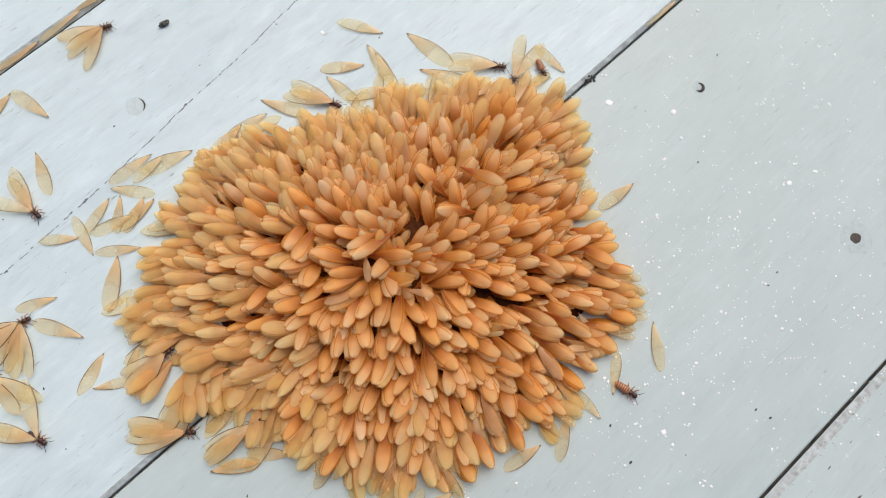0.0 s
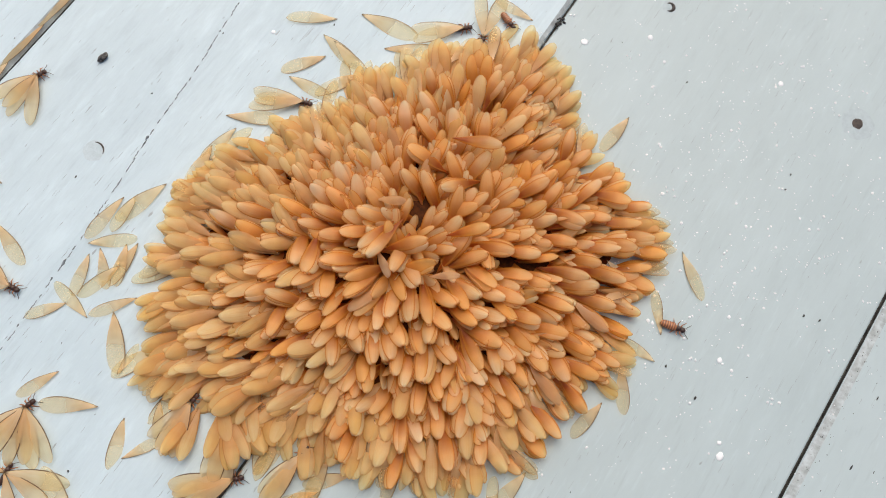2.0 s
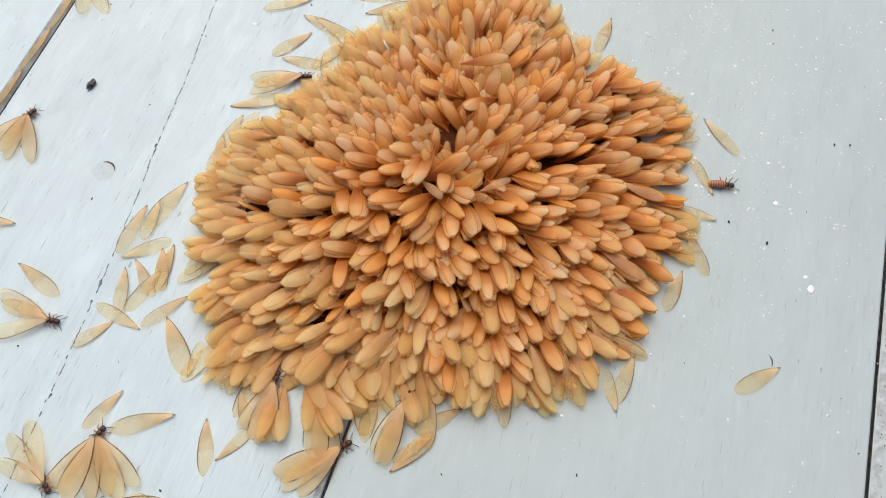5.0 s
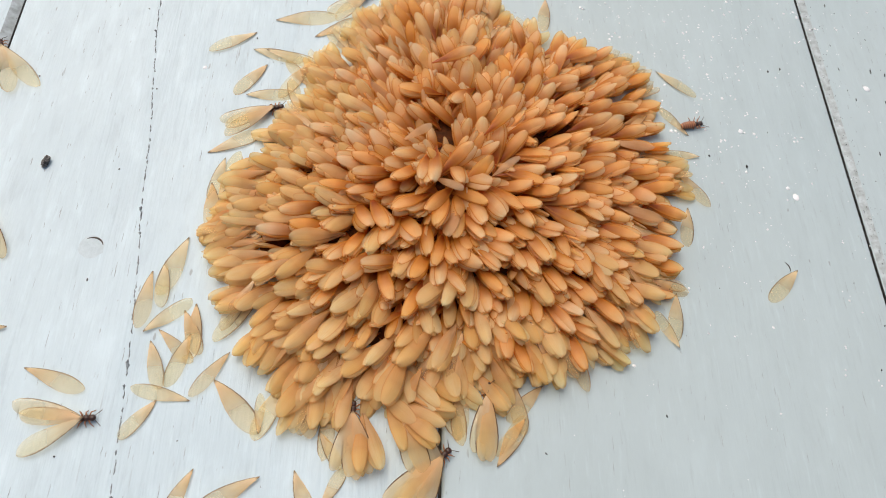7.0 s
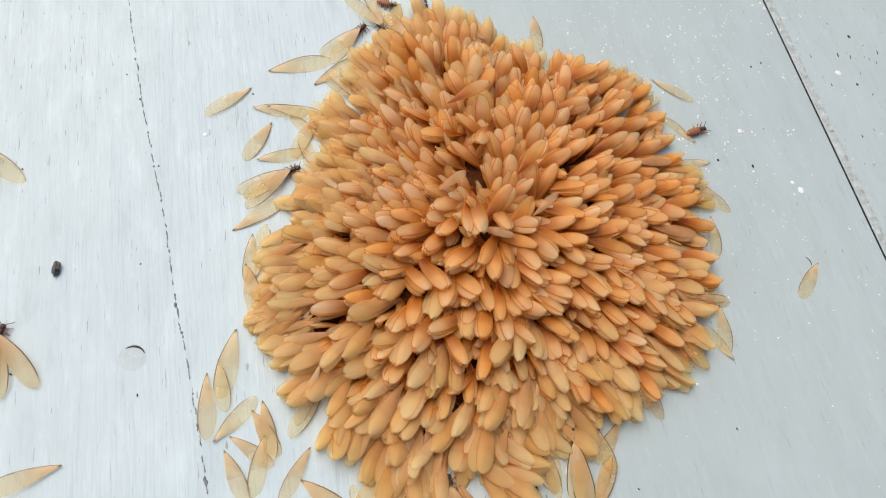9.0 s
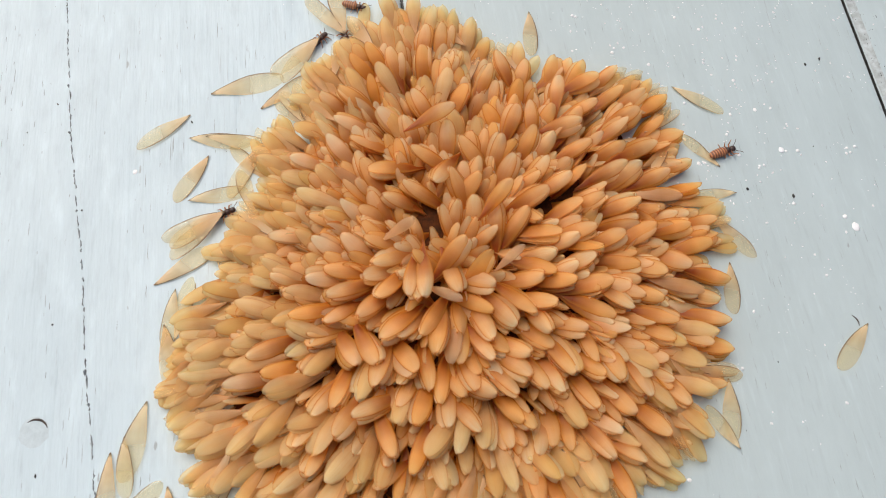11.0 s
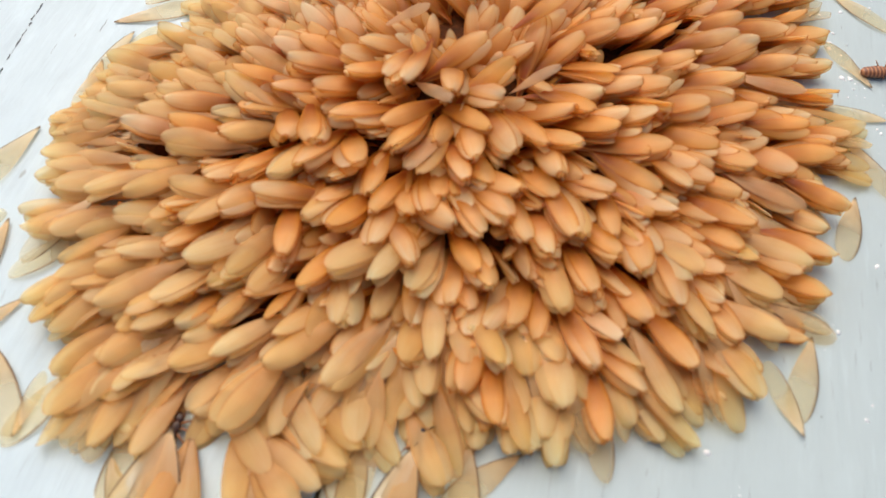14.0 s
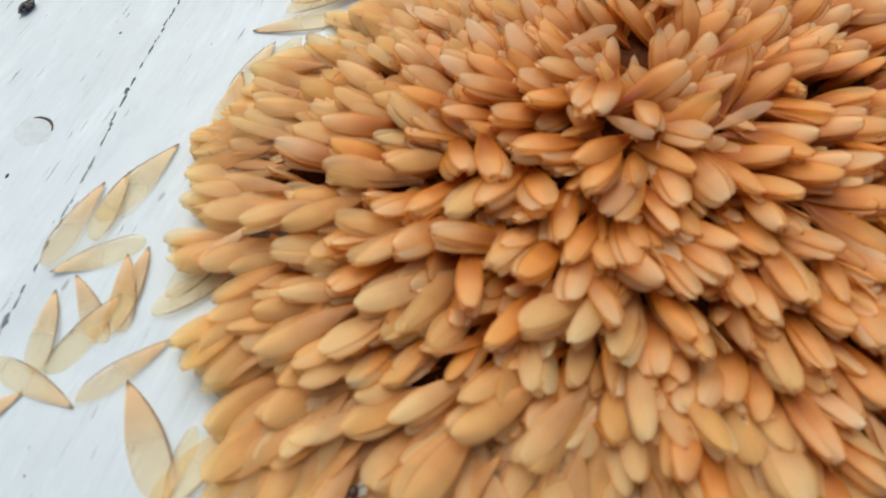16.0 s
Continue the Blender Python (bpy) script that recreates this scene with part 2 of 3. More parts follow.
def lump(bm, centre, size, turn=0.0, rough=0.0, rings=8, sides=12, pitch=0.0):
    """An egg of three half axes, roughened by noise, added to bm."""
    m = Matrix.Translation(centre) @ pose(0, 0, 0, 0, pitch, turn) @ Matrix.Diagonal((*size, 1))
    made = bmesh.ops.create_uvsphere(bm, u_segments=sides, v_segments=rings, radius=1.0)
    for v in made["verts"]:
        p = v.co.copy()
        if rough:
            p *= 1 + rough * noise.noise(p * 1.7 + Vector(centre) * 991)
        v.co = m @ p
    return bm


class Crumbs:
    """Many small rough eggs gathered into one mesh."""

    def __init__(self):
        self.points, self.faces = [], []

    def egg(self, centre, size, turn=0.0, rough=0.0, rings=4, sides=8):
        base = len(self.points)
        c, s = math.cos(radians(turn)), math.sin(radians(turn))
        for i in range(rings + 1):
            a = math.pi * i / rings
            for j in range(sides):
                b = math.tau * j / sides
                p = Vector((math.sin(a) * math.cos(b), math.sin(a) * math.sin(b), math.cos(a)))
                if rough:
                    p *= 1 + rough * noise.noise(p * 1.7 + Vector(centre) * 991)
                x, y = p.x * size[0], p.y * size[1]
                self.points.append((centre[0] + c * x - s * y, centre[1] + s * x + c * y, centre[2] + p.z * size[2]))
        for i in range(rings):
            for j in range(sides):
                k = (j + 1) % sides
                self.faces.append((base + i * sides + j, base + (i + 1) * sides + j, base + (i + 1) * sides + k, base + i * sides + k))

    def mesh(self, name, material):
        data = bpy.data.meshes.new(name)
        data.from_pydata(self.points, [], self.faces)
        data.materials.append(material)
        data.shade_smooth()
        return data


def tube(bm, points, radii, sides=6):
    """A limb through the points, thick as the radii."""
    rings = []
    for i, p in enumerate(points):
        a = Vector(points[max(i - 1, 0)])
        b = Vector(points[min(i + 1, len(points) - 1)])
        q = (b - a).to_track_quat("Z", "Y")
        rings.append([bm.verts.new(Vector(p) + q @ Vector((radii[i] * math.cos(k * math.tau / sides), radii[i] * math.sin(k * math.tau / sides), 0))) for k in range(sides)])
    for r, s in zip(rings, rings[1:]):
        for k in range(sides):
            bm.faces.new((r[k], r[(k + 1) % sides], s[(k + 1) % sides], s[k]))
    bm.faces.new(rings[0][::-1])
    bm.faces.new(rings[-1])
    return bm


# ---- wings ----
ROWS_ALONG, ROWS_ACROSS = 12, 4


def wing_grid(broad, sag, arch, twist, seed):
    """Points and faces of a wing one unit long along x, blunt at its tip; its front vein lies on +y."""
    rng = random.Random(seed)
    wave = rng.uniform(0, 6)
    full = rng.uniform(0.58, 0.78)
    shoulder = rng.uniform(0.54, 0.72)
    crease = rng.uniform(0.25, 0.7)
    points, uvs, faces = [], [], []
    for i in range(ROWS_ALONG + 1):
        s = 1 - (1 - i / ROWS_ALONG) ** 2
        grow = math.sin(math.pi / 2 * min(1.0, s / full))
        end = math.sqrt(max(0.0, 1 - max(0.0, (s - shoulder) / (1 - shoulder)) ** 2.2))
        front = broad * 0.40 * grow ** 0.9 * end + 0.008 * (1 - s)
        back = broad * 0.60 * grow ** 1.15 * end + 0.008 * (1 - s)
        if i == ROWS_ALONG:
            front, back = broad * 0.05, broad * 0.05
        lean = -0.22 * broad * (s - 0.35) ** 2
        for j in range(ROWS_ACROSS + 1):
            w = j / ROWS_ACROSS
            y = front - (front + back) * w + lean
            z = sag * math.sin(math.pi * s * 0.9) - arch * (2 * w - 1) ** 2 * min(1, 3 * s) * 0.5 + twist * (w - 0.5) * s + 0.007 * math.sin(9 * s + wave + 3 * w) - 0.012 * abs(w - crease) * min(1, 2 * s)
            points.append((s, y, z))
            uvs.append((s, w))
    step = ROWS_ACROSS + 1
    for i in range(ROWS_ALONG):
        for j in range(ROWS_ACROSS):
            a = i * step + j
            faces.append((a, a + step, a + step + 1, a + 1))
    return np.array(points), uvs, faces


def mesh_from(name, points, uvs, faces, material):
    data = bpy.data.meshes.new(name)
    data.from_pydata([tuple(p) for p in points], [], faces)
    layer = data.uv_layers.new(name="UVMap")
    corners = np.array([uvs[i] for f in faces for i in f], dtype=np.float32).ravel()
    layer.data.foreach_set("uv", corners)
    data.materials.append(material)
    data.shade_smooth()
    return data


shape_rng = random.Random(5)
GRIDS = [wing_grid(shape_rng.uniform(0.235, 0.30), shape_rng.uniform(0.01, 0.05), shape_rng.uniform(0.02, 0.06), shape_rng.uniform(-0.06, 0.06), k) for k in range(10)]
WING_MESHES = {m: [mesh_from("wing", *g, m) for g in GRIDS] for m in (M_FOLD, M_PALE, M_GREY, M_OUTER_ONE)}
FLAT_GRIDS = [wing_grid(shape_rng.uniform(0.25, 0.30), shape_rng.uniform(0.01, 0.03), shape_rng.uniform(0.01, 0.025), shape_rng.uniform(-0.015, 0.015), 50 + k) for k in range(6)]
FLAT_MESHES = [mesh_from("wing", *g, M_WING) for g in FLAT_GRIDS]
AMBER_MESHES = [mesh_from("wing", *g, M_AMBER) for g in FLAT_GRIDS]

# ---- the floor: painted boards along y ----
ground = part("ground", bmesh.new(), M_GROUND, None)
gb = bmesh.new()
bmesh.ops.create_grid(gb, x_segments=2, y_segments=2, size=600)
gb.to_mesh(ground.data)
gb.free()
ground.location.z = -0.25
tagged(ground, "bare brown soil far below the boards", "ground", kind="structure")

floor = empty("floor", pose(0, 0, 0))
tagged(floor, "white painted wooden floor boards with scratched grain", "floor", kind="structure")
# the board edges across x, and the width of the gap beside each
JOINTS = [(-1.16, 0.003), (-0.995, 0.003), (-0.83, 0.003), (-0.665, 0.003), (-0.498, 0.003), (-0.332, 0.003), (-0.1657, 0.0010), (0.0006, 0.0010), (0.168, 0.0013), (0.335, 0.003), (0.50, 0.003), (0.666, 0.003), (0.83, 0.003), (1.0, 0.003)]


def board(x0, x1, gap0, gap1, worn, worn_start=0.0):
    bm = bmesh.new()
    a, b = x0 + gap0 / 2, x1 - gap1 / 2
    mid = (a + b) / 2
    half, soft, deep = (b - a) / 2, 0.0009, 0.02
    outline = [(-half, -deep), (-half, -soft), (-half + soft * 0.35, -soft * 0.35 - worn_start * 0.06), (-half + soft + worn_start, 0), (half - soft - worn, 0), (half - soft * 0.35, -soft * 0.35 - worn * 0.5), (half, -soft - worn * 0.55), (half, -deep)]
    ends = []
    for y in (-1.2, 1.2):
        ends.append([bm.verts.new((x, y, z)) for x, z in outline])
    count = len(outline)
    for k in range(count):
        bm.faces.new((ends[0][k], ends[0][(k + 1) % count], ends[1][(k + 1) % count], ends[1][k]))
    bm.faces.new(ends[0])
    bm.faces.new(ends[1][::-1])
    bmesh.ops.recalc_face_normals(bm, faces=bm.faces)
    for face in bm.faces:
        face.material_index = 1 if abs(face.normal.x) > 0.9 else (2 if (worn and 0.2 < face.normal.x < 0.8) or (worn_start and -0.8 < face.normal.x < -0.05) else 0)
    ob = part("board", bm, M_BOARD if mid < 0 else M_BOARD_GREY, floor, smooth=False)
    ob.data.materials.append(M_SIDE)
    ob.data.materials.append(M_GROOVE)
    ob.location = (mid, 0, 0)
    return ob


WORN = {-0.1657: 0.0028, 0.0006: 0.0013}
BOARDS = [board(x0, x1, g0, g1, WORN.get(x1, 0.0), 0.0026 if x0 == 0.168 else 0.0) for (x0, g0), (x1, g1) in zip(JOINTS, JOINTS[1:])]
gb = bmesh.new()
bmesh.ops.create_cube(gb, size=1.0)
for v in gb.verts:
    v.co = (v.co.x * 2.1 - 0.08, v.co.y * 2.38, v.co.z * 0.012 - 0.0084)
groove = part("joint_filling", gb, M_PACKED, floor, "dark dirt packed in the joints", smooth=False)


def screw_plug(x, y, radius, hole, hole_at, name_label, thick=0.0002, filler=None):
    """A filled screw hole: a shallow disc of filler, with what shows of the screw."""
    bm = bmesh.new()
    rng = random.Random(int(x * 1e4))
    ring = [bm.verts.new((radius * (1 + 0.08 * rng.uniform(-1, 1)) * math.cos(k * math.tau / 28), radius * (1 + 0.08 * rng.uniform(-1, 1)) * math.sin(k * math.tau / 28), 0.00001)) for k in range(28)]
    inner = [bm.verts.new((v.co.x * 0.82, v.co.y * 0.82, 0.00005)) for v in ring]
    mid = bm.verts.new((0, 0, 0.00004))
    for k in range(28):
        bm.faces.new((ring[k], ring[(k + 1) % 28], inner[(k + 1) % 28], inner[k]))
        bm.faces.new((inner[k], inner[(k + 1) % 28], mid))
    plug = part("screw_plug", bm, filler or M_FILL, floor, name_label)
    plug.location = (x, y, 0)
    bm = bmesh.new()
    if hole_at is None:
        lump(bm, (0, 0, 0.00002), (hole, hole, 0.0001), 0, 0.25, 6, 18)
    else:
        # a crescent of bare screw at the plug's rim
        start, end = hole_at
        pts = [(hole * math.cos(radians(start + (end - start) * k / 9)), hole * math.sin(radians(start + (end - start) * k / 9)), 0.00001) for k in range(10)]
        tube(bm, pts, [0.00006 + thick * math.sin(math.pi * (k + 0.5) / 10) for k in range(10)], 6)
    part("screw_head", bm, M_HOLE, plug, "dark rusty screw head")
    return plug


screw_plug(0.1260, 0.1460, 0.0070, 0.0025, None, "grey filler round a rusty screw")
screw_plug(0.0350, 0.1460, 0.0029, 0.0019, (-85, 145), "chipped grey filler over a screw", 0.0007)
screw_plug(-0.1170, -0.0400, 0.0042, 0.0036, (15, 125), "grey filler cracked at its rim", 0.0003, filler=M_FILL_PALE)
screw_plug(0.1290, -0.0340, 0.0036, 0.0031, (-20, 60), "smooth grey filler over a screw", filler=M_BOARD_GREY)


# a hairline crack in the paint, broken into dashes
def paint_crack(way_points, dash, wide, seed):
    rng = random.Random(seed)
    bm = bmesh.new()
    for a, b in zip(way_points, way_points[1:]):
        a, b = Vector((*a, 0)), Vector((*b, 0))
        length = (b - a).length
        way = (b - a).normalized()
        side = Vector((-way.y, way.x, 0))
        s = 0.0
        while s < length:
            run = dash * rng.uniform(0.3, 1.6)
            off = rng.gauss(0, 0.00018)
            pts = [a + way * (s + run * k / 4) + side * (off + rng.uniform(-0.00016, 0.00016)) for k in range(5)]
            swell = rng.choice((0.6, 0.8, 1.0, 1.0, 1.9))
            tube(bm, [(p.x, p.y, 0.00002) for p in pts], [wide * 0.3, swell * wide * rng.uniform(0.6, 1.3), swell * wide * rng.uniform(0.5, 1.2), wide, wide * 0.3], 4)
            s += run + dash * rng.choice((0.05, 0.15, 0.4, 0.9))
    ob = part("paint_crack", bm, M_CRACK, floor, "grey hairline crack in the paint", smooth=False)
    return tagged(ob, kind="stuff")


paint_crack([(-0.1250, 0.20), (-0.1176, 0.1076), (-0.1133, 0.0570), (-0.1061, 0.0025), (-0.1040, -0.0240), (-0.1012, -0.0430), (-0.0975, -0.0795), (-0.0955, -0.1060), (-0.0925, -0.1600)], 0.0028, 0.00024, 3)


def scratches(count, seed):
    """Short bare scratches and pits in the paint, along the grain."""
    rng = random.Random(seed)
    bm = bmesh.new()
    for _ in range(count):
        x, y = rng.uniform(-0.22, 0.26), rng.uniform(-0.2, 0.25)
        run = rng.uniform(0.0008, 0.006) * rng.choice((0.5, 1, 1))
        wide = rng.uniform(0.00004, 0.00011)
        pts = [(x + rng.uniform(-1, 1) * 0.0001, y + run * k / 3, 0.00001) for k in range(4)]
        tube(bm, pts, [wide * 0.4, wide, wide * 0.9, wide * 0.3], 4)
    ob = part("scratch", bm, M_SCRATCH, floor, "fine grey scratches along the grain", smooth=False)
    return tagged(ob, kind="stuff")


scratches(2300, 9)

# ---- white paint splashes ----
def splashes():
    rng = random.Random(21)
    bits = Crumbs()
    # the larger drops: x, y, radius in mm
    for x, y, r in [(0.014, 0.111, 1.3), (0.0355, 0.129, 1.0), (0.091, 0.143, 1.0), (0.142, -0.002, 1.3), (0.1395, 0.002, 0.7), (0.189, 0.057, 1.3), (-0.02, 0.178, 1.0), (0.125, 0.0285, 0.9), (0.120, 0.045, 0.6), (-0.092, 0.040, 0.7)]:
        bits.egg((x, y, 0), (r * 0.00125, r * 0.0011, 0.0002), rng.uniform(0, 180), 0.25, 6, 14)
    for _ in range(860):
        x, y = rng.gauss(0.095, 0.05), rng.gauss(0.08, 0.085)
        if x < 0.004 and rng.random() < 0.8:
            continue
        r = 0.00024 + 0.00066 * rng.random() ** 3
        for _ in range(rng.choice((1, 1, 1, 2, 3))):
            bits.egg((x, y, 0), (r, r * rng.uniform(0.6, 1), 0.0001), rng.uniform(0, 180), 0.2, 3, 7)
            x, y = x + rng.gauss(0, 0.0016), y + rng.gauss(0, 0.0016)
            r *= rng.uniform(0.5, 1)
    ob = new("paint_splash", bits.mesh("paint_splash", M_SPLASH))
    tagged(ob, "small white paint splashes dried on the boards", "paint splash", kind="stuff")


splashes()


def grit():
    rng = random.Random(33)
    bits = Crumbs()
    for x, y, r in [(0.124, 0.011, 0.75), (0.144, 0.062, 0.6), (0.109, 0.015, 0.6), (0.150, 0.064, 0.6), (0.113, 0.110, 0.5), (0.196, 0.050, 0.7), (0.205, 0.078, 0.9)]:
        bits.egg((x, y, r * 0.0003), (r * 0.001, r * 0.0006, r * 0.0005), rng.uniform(60, 120), 0.5, 5, 8)
    for _ in range(90):
        x, y, r = rng.uniform(-0.2, 0.24), rng.uniform(-0.18, 0.2), rng.uniform(0.00012, 0.00035)
        bits.egg((x, y, r * 0.3), (r * rng.uniform(1, 2.2), r, r * 0.6), rng.gauss(90, 30), 0.5, 3, 6)
    for _ in range(26):
        r = rng.uniform(0.00025, 0.0006)
        bits.egg((rng.gauss(0.203, 0.012), rng.gauss(0.065, 0.022), 0.00002), (r * 0.6, r * rng.uniform(1, 3), r * 0.2), rng.gauss(0, 12), 0.5, 3, 6)
    # a clot of dirt on the middle joint at the heap's foot
    for _ in range(16):
        r = rng.uniform(0.0004, 0.0009)
        bits.egg((0.0008 + rng.gauss(0, 0.0007), 0.1125 + rng.gauss(0, 0.0014), 0.0002), (r, r * 0.7, r * 0.6), rng.uniform(0, 180), 0.5, 4, 7)
    # a grey smear of dirt beside the narrow joint
    for _ in range(260):
        x, r = 0.1695 + abs(rng.gauss(0, 0.0032)), rng.uniform(0.00007, 0.00016)
        bits.egg((x, rng.uniform(-0.12, 0.2), 0.00002), (r, r * rng.uniform(1, 3), r * 0.5), rng.gauss(0, 20), 0.3, 3, 5)
    # dirt in the joints
    for x, spread, count in ((0.0, 0.0010, 120), (0.1683, 0.0009, 170), (-0.1655, 0.0018, 50)):
        for _ in range(count):
            r = rng.uniform(0.0002, 0.0006)
            bits.egg((x + rng.gauss(0, spread), rng.uniform(-0.2, 0.25), -0.0022), (r, r * 2.5, r), rng.gauss(0, 15), 0.4, 3, 6)
    ob = new("grit", bits.mesh("grit", M_CRUMB))
    tagged(ob, "dark crumbs of dirt scattered over the boards", "dirt", kind="stuff")


grit()

bm = lump(bmesh.new(), (0, 0, 0.0009), (0.0025, 0.0012, 0.0009), 0, 0.35, 12, 18)
pellet = new("pellet", mesh_of("pellet", bm, M_PELLET))
pellet.matrix_world = pose(-0.139, -0.008, 0, 0, 0, 79)
tagged(pellet, "dark mottled dropping lying on the white board", "dropping")


# ---- termites ----
def termite_bodies():
    head = lump(bmesh.new(), (0.0034, 0, 0.0012), (0.00105, 0.0010, 0.0007), 0, 0.1, 8, 12)
    chest = lump(bmesh.new(), (0.0017, 0, 0.0012), (0.0012, 0.00105, 0.0008), 0, 0.1, 8, 12)
    rear = bmesh.new()
    steps, radii, spine = 22, [], []
    for k in range(steps + 1):
        u = k / steps
        swell = 0.0017 * math.sqrt(max(0.0, 1 - (2 * u - 1) ** 4 * (0.75 + 0.25 * u))) * (1 - 0.2 * u)
        radii.append(max(0.0001, swell * (1 - 0.12 * abs(math.sin(math.pi * 7 * u)) ** 6)))
        spine.append((0.0011 - 0.0058 * u, 0, 0.00115))
    tube(rear, spine, radii, 12)
    for v in rear.verts:
        v.co.z = 0.00115 + (v.co.z - 0.00115) * 0.75
    return mesh_of("head", head, M_DARK), mesh_of("thorax", chest, M_DARK), mesh_of("abdomen", rear, M_BAND)


HEAD, CHEST, REAR = termite_bodies()
SLIM = REAR.copy()
SLIM.name = "abdomen"
SLIM.transform(Matrix.Diagonal((0.9, 0.62, 0.8, 1)))
SLIM.materials[0] = M_DARK


def leg_mesh(side, place):
    bm = bmesh.new()
    x = 0.0024 - 0.0009 * place
    fan = (0.0012, 0.0001, -0.0013)[place]
    tube(bm, [(x, side * 0.0006, 0.0010), (x + fan * 0.5, side * 0.0017, 0.0016), (x + fan * 0.9, side * 0.0022, 0.0006), (x + fan * 1.2, side * 0.0026, 0.0001)], [0.00026, 0.00022, 0.00014, 0.00008], 6)
    return mesh_of("leg", bm, M_BODY)


LEGS = [leg_mesh(side, place) for side in (-1, 1) for place in range(3)]


def feeler_mesh(side):
    bm = bmesh.new()
    pts = [(0.0040 + 0.0003 * k, side * (0.0005 + 0.00034 * k), 0.0013 - 0.0001 * k + 0.0002 * math.sin(k)) for k in range(7)]
    tube(bm, pts, [0.00011] * 6 + [0.00006], 5)
    return mesh_of("antenna", bm, M_DARK)


FEELERS = [feeler_mesh(-1), feeler_mesh(1)]
wing_rng = random.Random(77)


def termite(x, y, heading, wings, label, lift=0.0, rear=True, upset=False):
    """A termite with its head at x, y; wings: (direction in degrees, length in mm, side of the front vein)."""
    m = pose(x, y, lift, 0, 0, heading) @ Matrix.Translation((-0.0034, 0, 0))
    if upset:
        m = pose(x, y, 0.0024, 180, 0, heading) @ Matrix.Translation((-0.0037, 0, 0)) @ Matrix.Diagonal((1.1, 1.1, 1.0, 1))
    ob = empty("termite", m)
    tagged(ob, label, "termite", "termites on the boards")
    part("head", HEAD, None, ob)
    part("thorax", CHEST, None, ob)
    if rear:
        part("abdomen", SLIM if wings else REAR, None, ob)
    for mesh in LEGS:
        part("leg", mesh, None, ob)
    for mesh in FEELERS:
        part("antenna", mesh, None, ob)
    for k, (direction, length, side) in enumerate(wings):
        w = part("wing", (AMBER_MESHES if lift or len(wings) > 3 else FLAT_MESHES)[(k + int(abs(x) * 1e4)) % 6], None, ob)
        size = length * 0.001
        w.matrix_basis = pose(0.0012, 0, 0.0021 + 0.0002 * k, 0, 2.5 + k % 3, direction - heading) @ Matrix.Diagonal((size, size * side, size, 1))
    return ob


WINGED = "dark winged termite with amber wings lying on white boards"
termite(-0.1530, -0.0260, 70, [(-119, 20, -1), (-84, 20, 1), (-57, 21, 1), (-98, 18, -1)], "dark winged termite with spread amber wings beside the board joint")
termite(-0.1680, 0.0440, 110, [(-70, 23, -1), (-43, 25, 1), (172, 17, -1)], "dark winged termite with spread wings over the board joint")
termite(-0.1040, -0.0970, 5, [(168, 22, -1), (-144, 20, 1), (176, 19, -1)], WINGED)
termite(-0.0730, -0.1240, 75, [(-113, 22, -1), (-100, 20, -1), (-42, 22, 1), (-26, 22, 1), (-66, 21, 1), (-54, 20, -1), (-86, 22, 1)], "dark winged termite with many fanned amber wings")
termite(-0.0800, -0.1460, -40, [(150, 21, -1), (136, 22, 1), (172, 18, -1)], WINGED)
termite(-0.0650, -0.1445, 100, [(-164, 19, -1), (0, 19, 1), (24, 22, 1), (-40, 20, 1)], WINGED)
termite(-0.0311, -0.1467, 15, [(158, 24, -1), (-138, 21, 1), (-150, 20, -1)], "dark winged termite with two long amber wings on white boards")
termite(-0.0610, 0.0230, 20, [(198, 21, -1), (221, 22, 1), (212, 20, 1)], "dark winged termite beside the heap with folded amber wings")
termite(-0.0280, 0.0880, 45, [(214, 22, -1), (232, 22, 1)], "dark winged termite with two amber wings at the heap's edge")
termite(-0.0200, 0.0850, -65, [(124, 22, -1), (101, 22, 1)], "dark winged termite with raised amber wings at the heap's edge")
termite(0.0030, -0.1040, 45, [(216, 23, -1), (236, 23, 1), (228, 22, 1), (250, 20, 1)], "dark winged termite lying over the board joint")
termite(-0.0270, -0.0905, 90, [(-92, 20, -1), (-82, 21, 1), (-108, 19, -1), (-70, 20, 1)], "winged termite hanging from the heap's lower edge", 0.001)
termite(-0.0130, -0.0895, 110, [(-80, 20, -1), (-64, 22, 1), (-52, 22, 1)], "winged termite hanging from the heap's lower edge", 0.001)
termite(0.0160, -0.0830, 85, [(-98, 22, -1), (-88, 22, 1), (-106, 20, -1)], "winged termite hanging from the heap's lower edge", 0.001)
termite(-0.0400, -0.0765, 80, [(-113, 22, -1), (-100, 22, 1), (-86, 23, 1), (-106, 21, -1)], "winged termite hanging from the heap's lower edge", 0.001)
termite(0.1072, 0.0300, 14, [], "wingless reddish brown termite on its back, legs in the air", upset=True)
termite(-0.0135, 0.0985, -20, [], "wingless brown termite among shed wings near the joint")


# ---- shed wings ----
def shed_wings(rows, where):
    """Rows of root x, root y, direction in degrees, length in mm, side of the front vein."""
    for k, (x, y, direction, length, side) in enumerate(rows):
        size = length * 0.00105
        ob = new("shed_wing", FLAT_MESHES[wing_rng.randrange(6)])
        ob.matrix_world = pose(x, y, 0.0004 + 0.00014 * (k % 4), wing_rng.uniform(-2, 2), wing_rng.uniform(-1.0, 1.0), direction) @ Matrix.Diagonal((size, size * side, size, 1))
        tagged(ob, "shed amber insect wing, dark front edge, " + where, "insect wing", "shed wings")


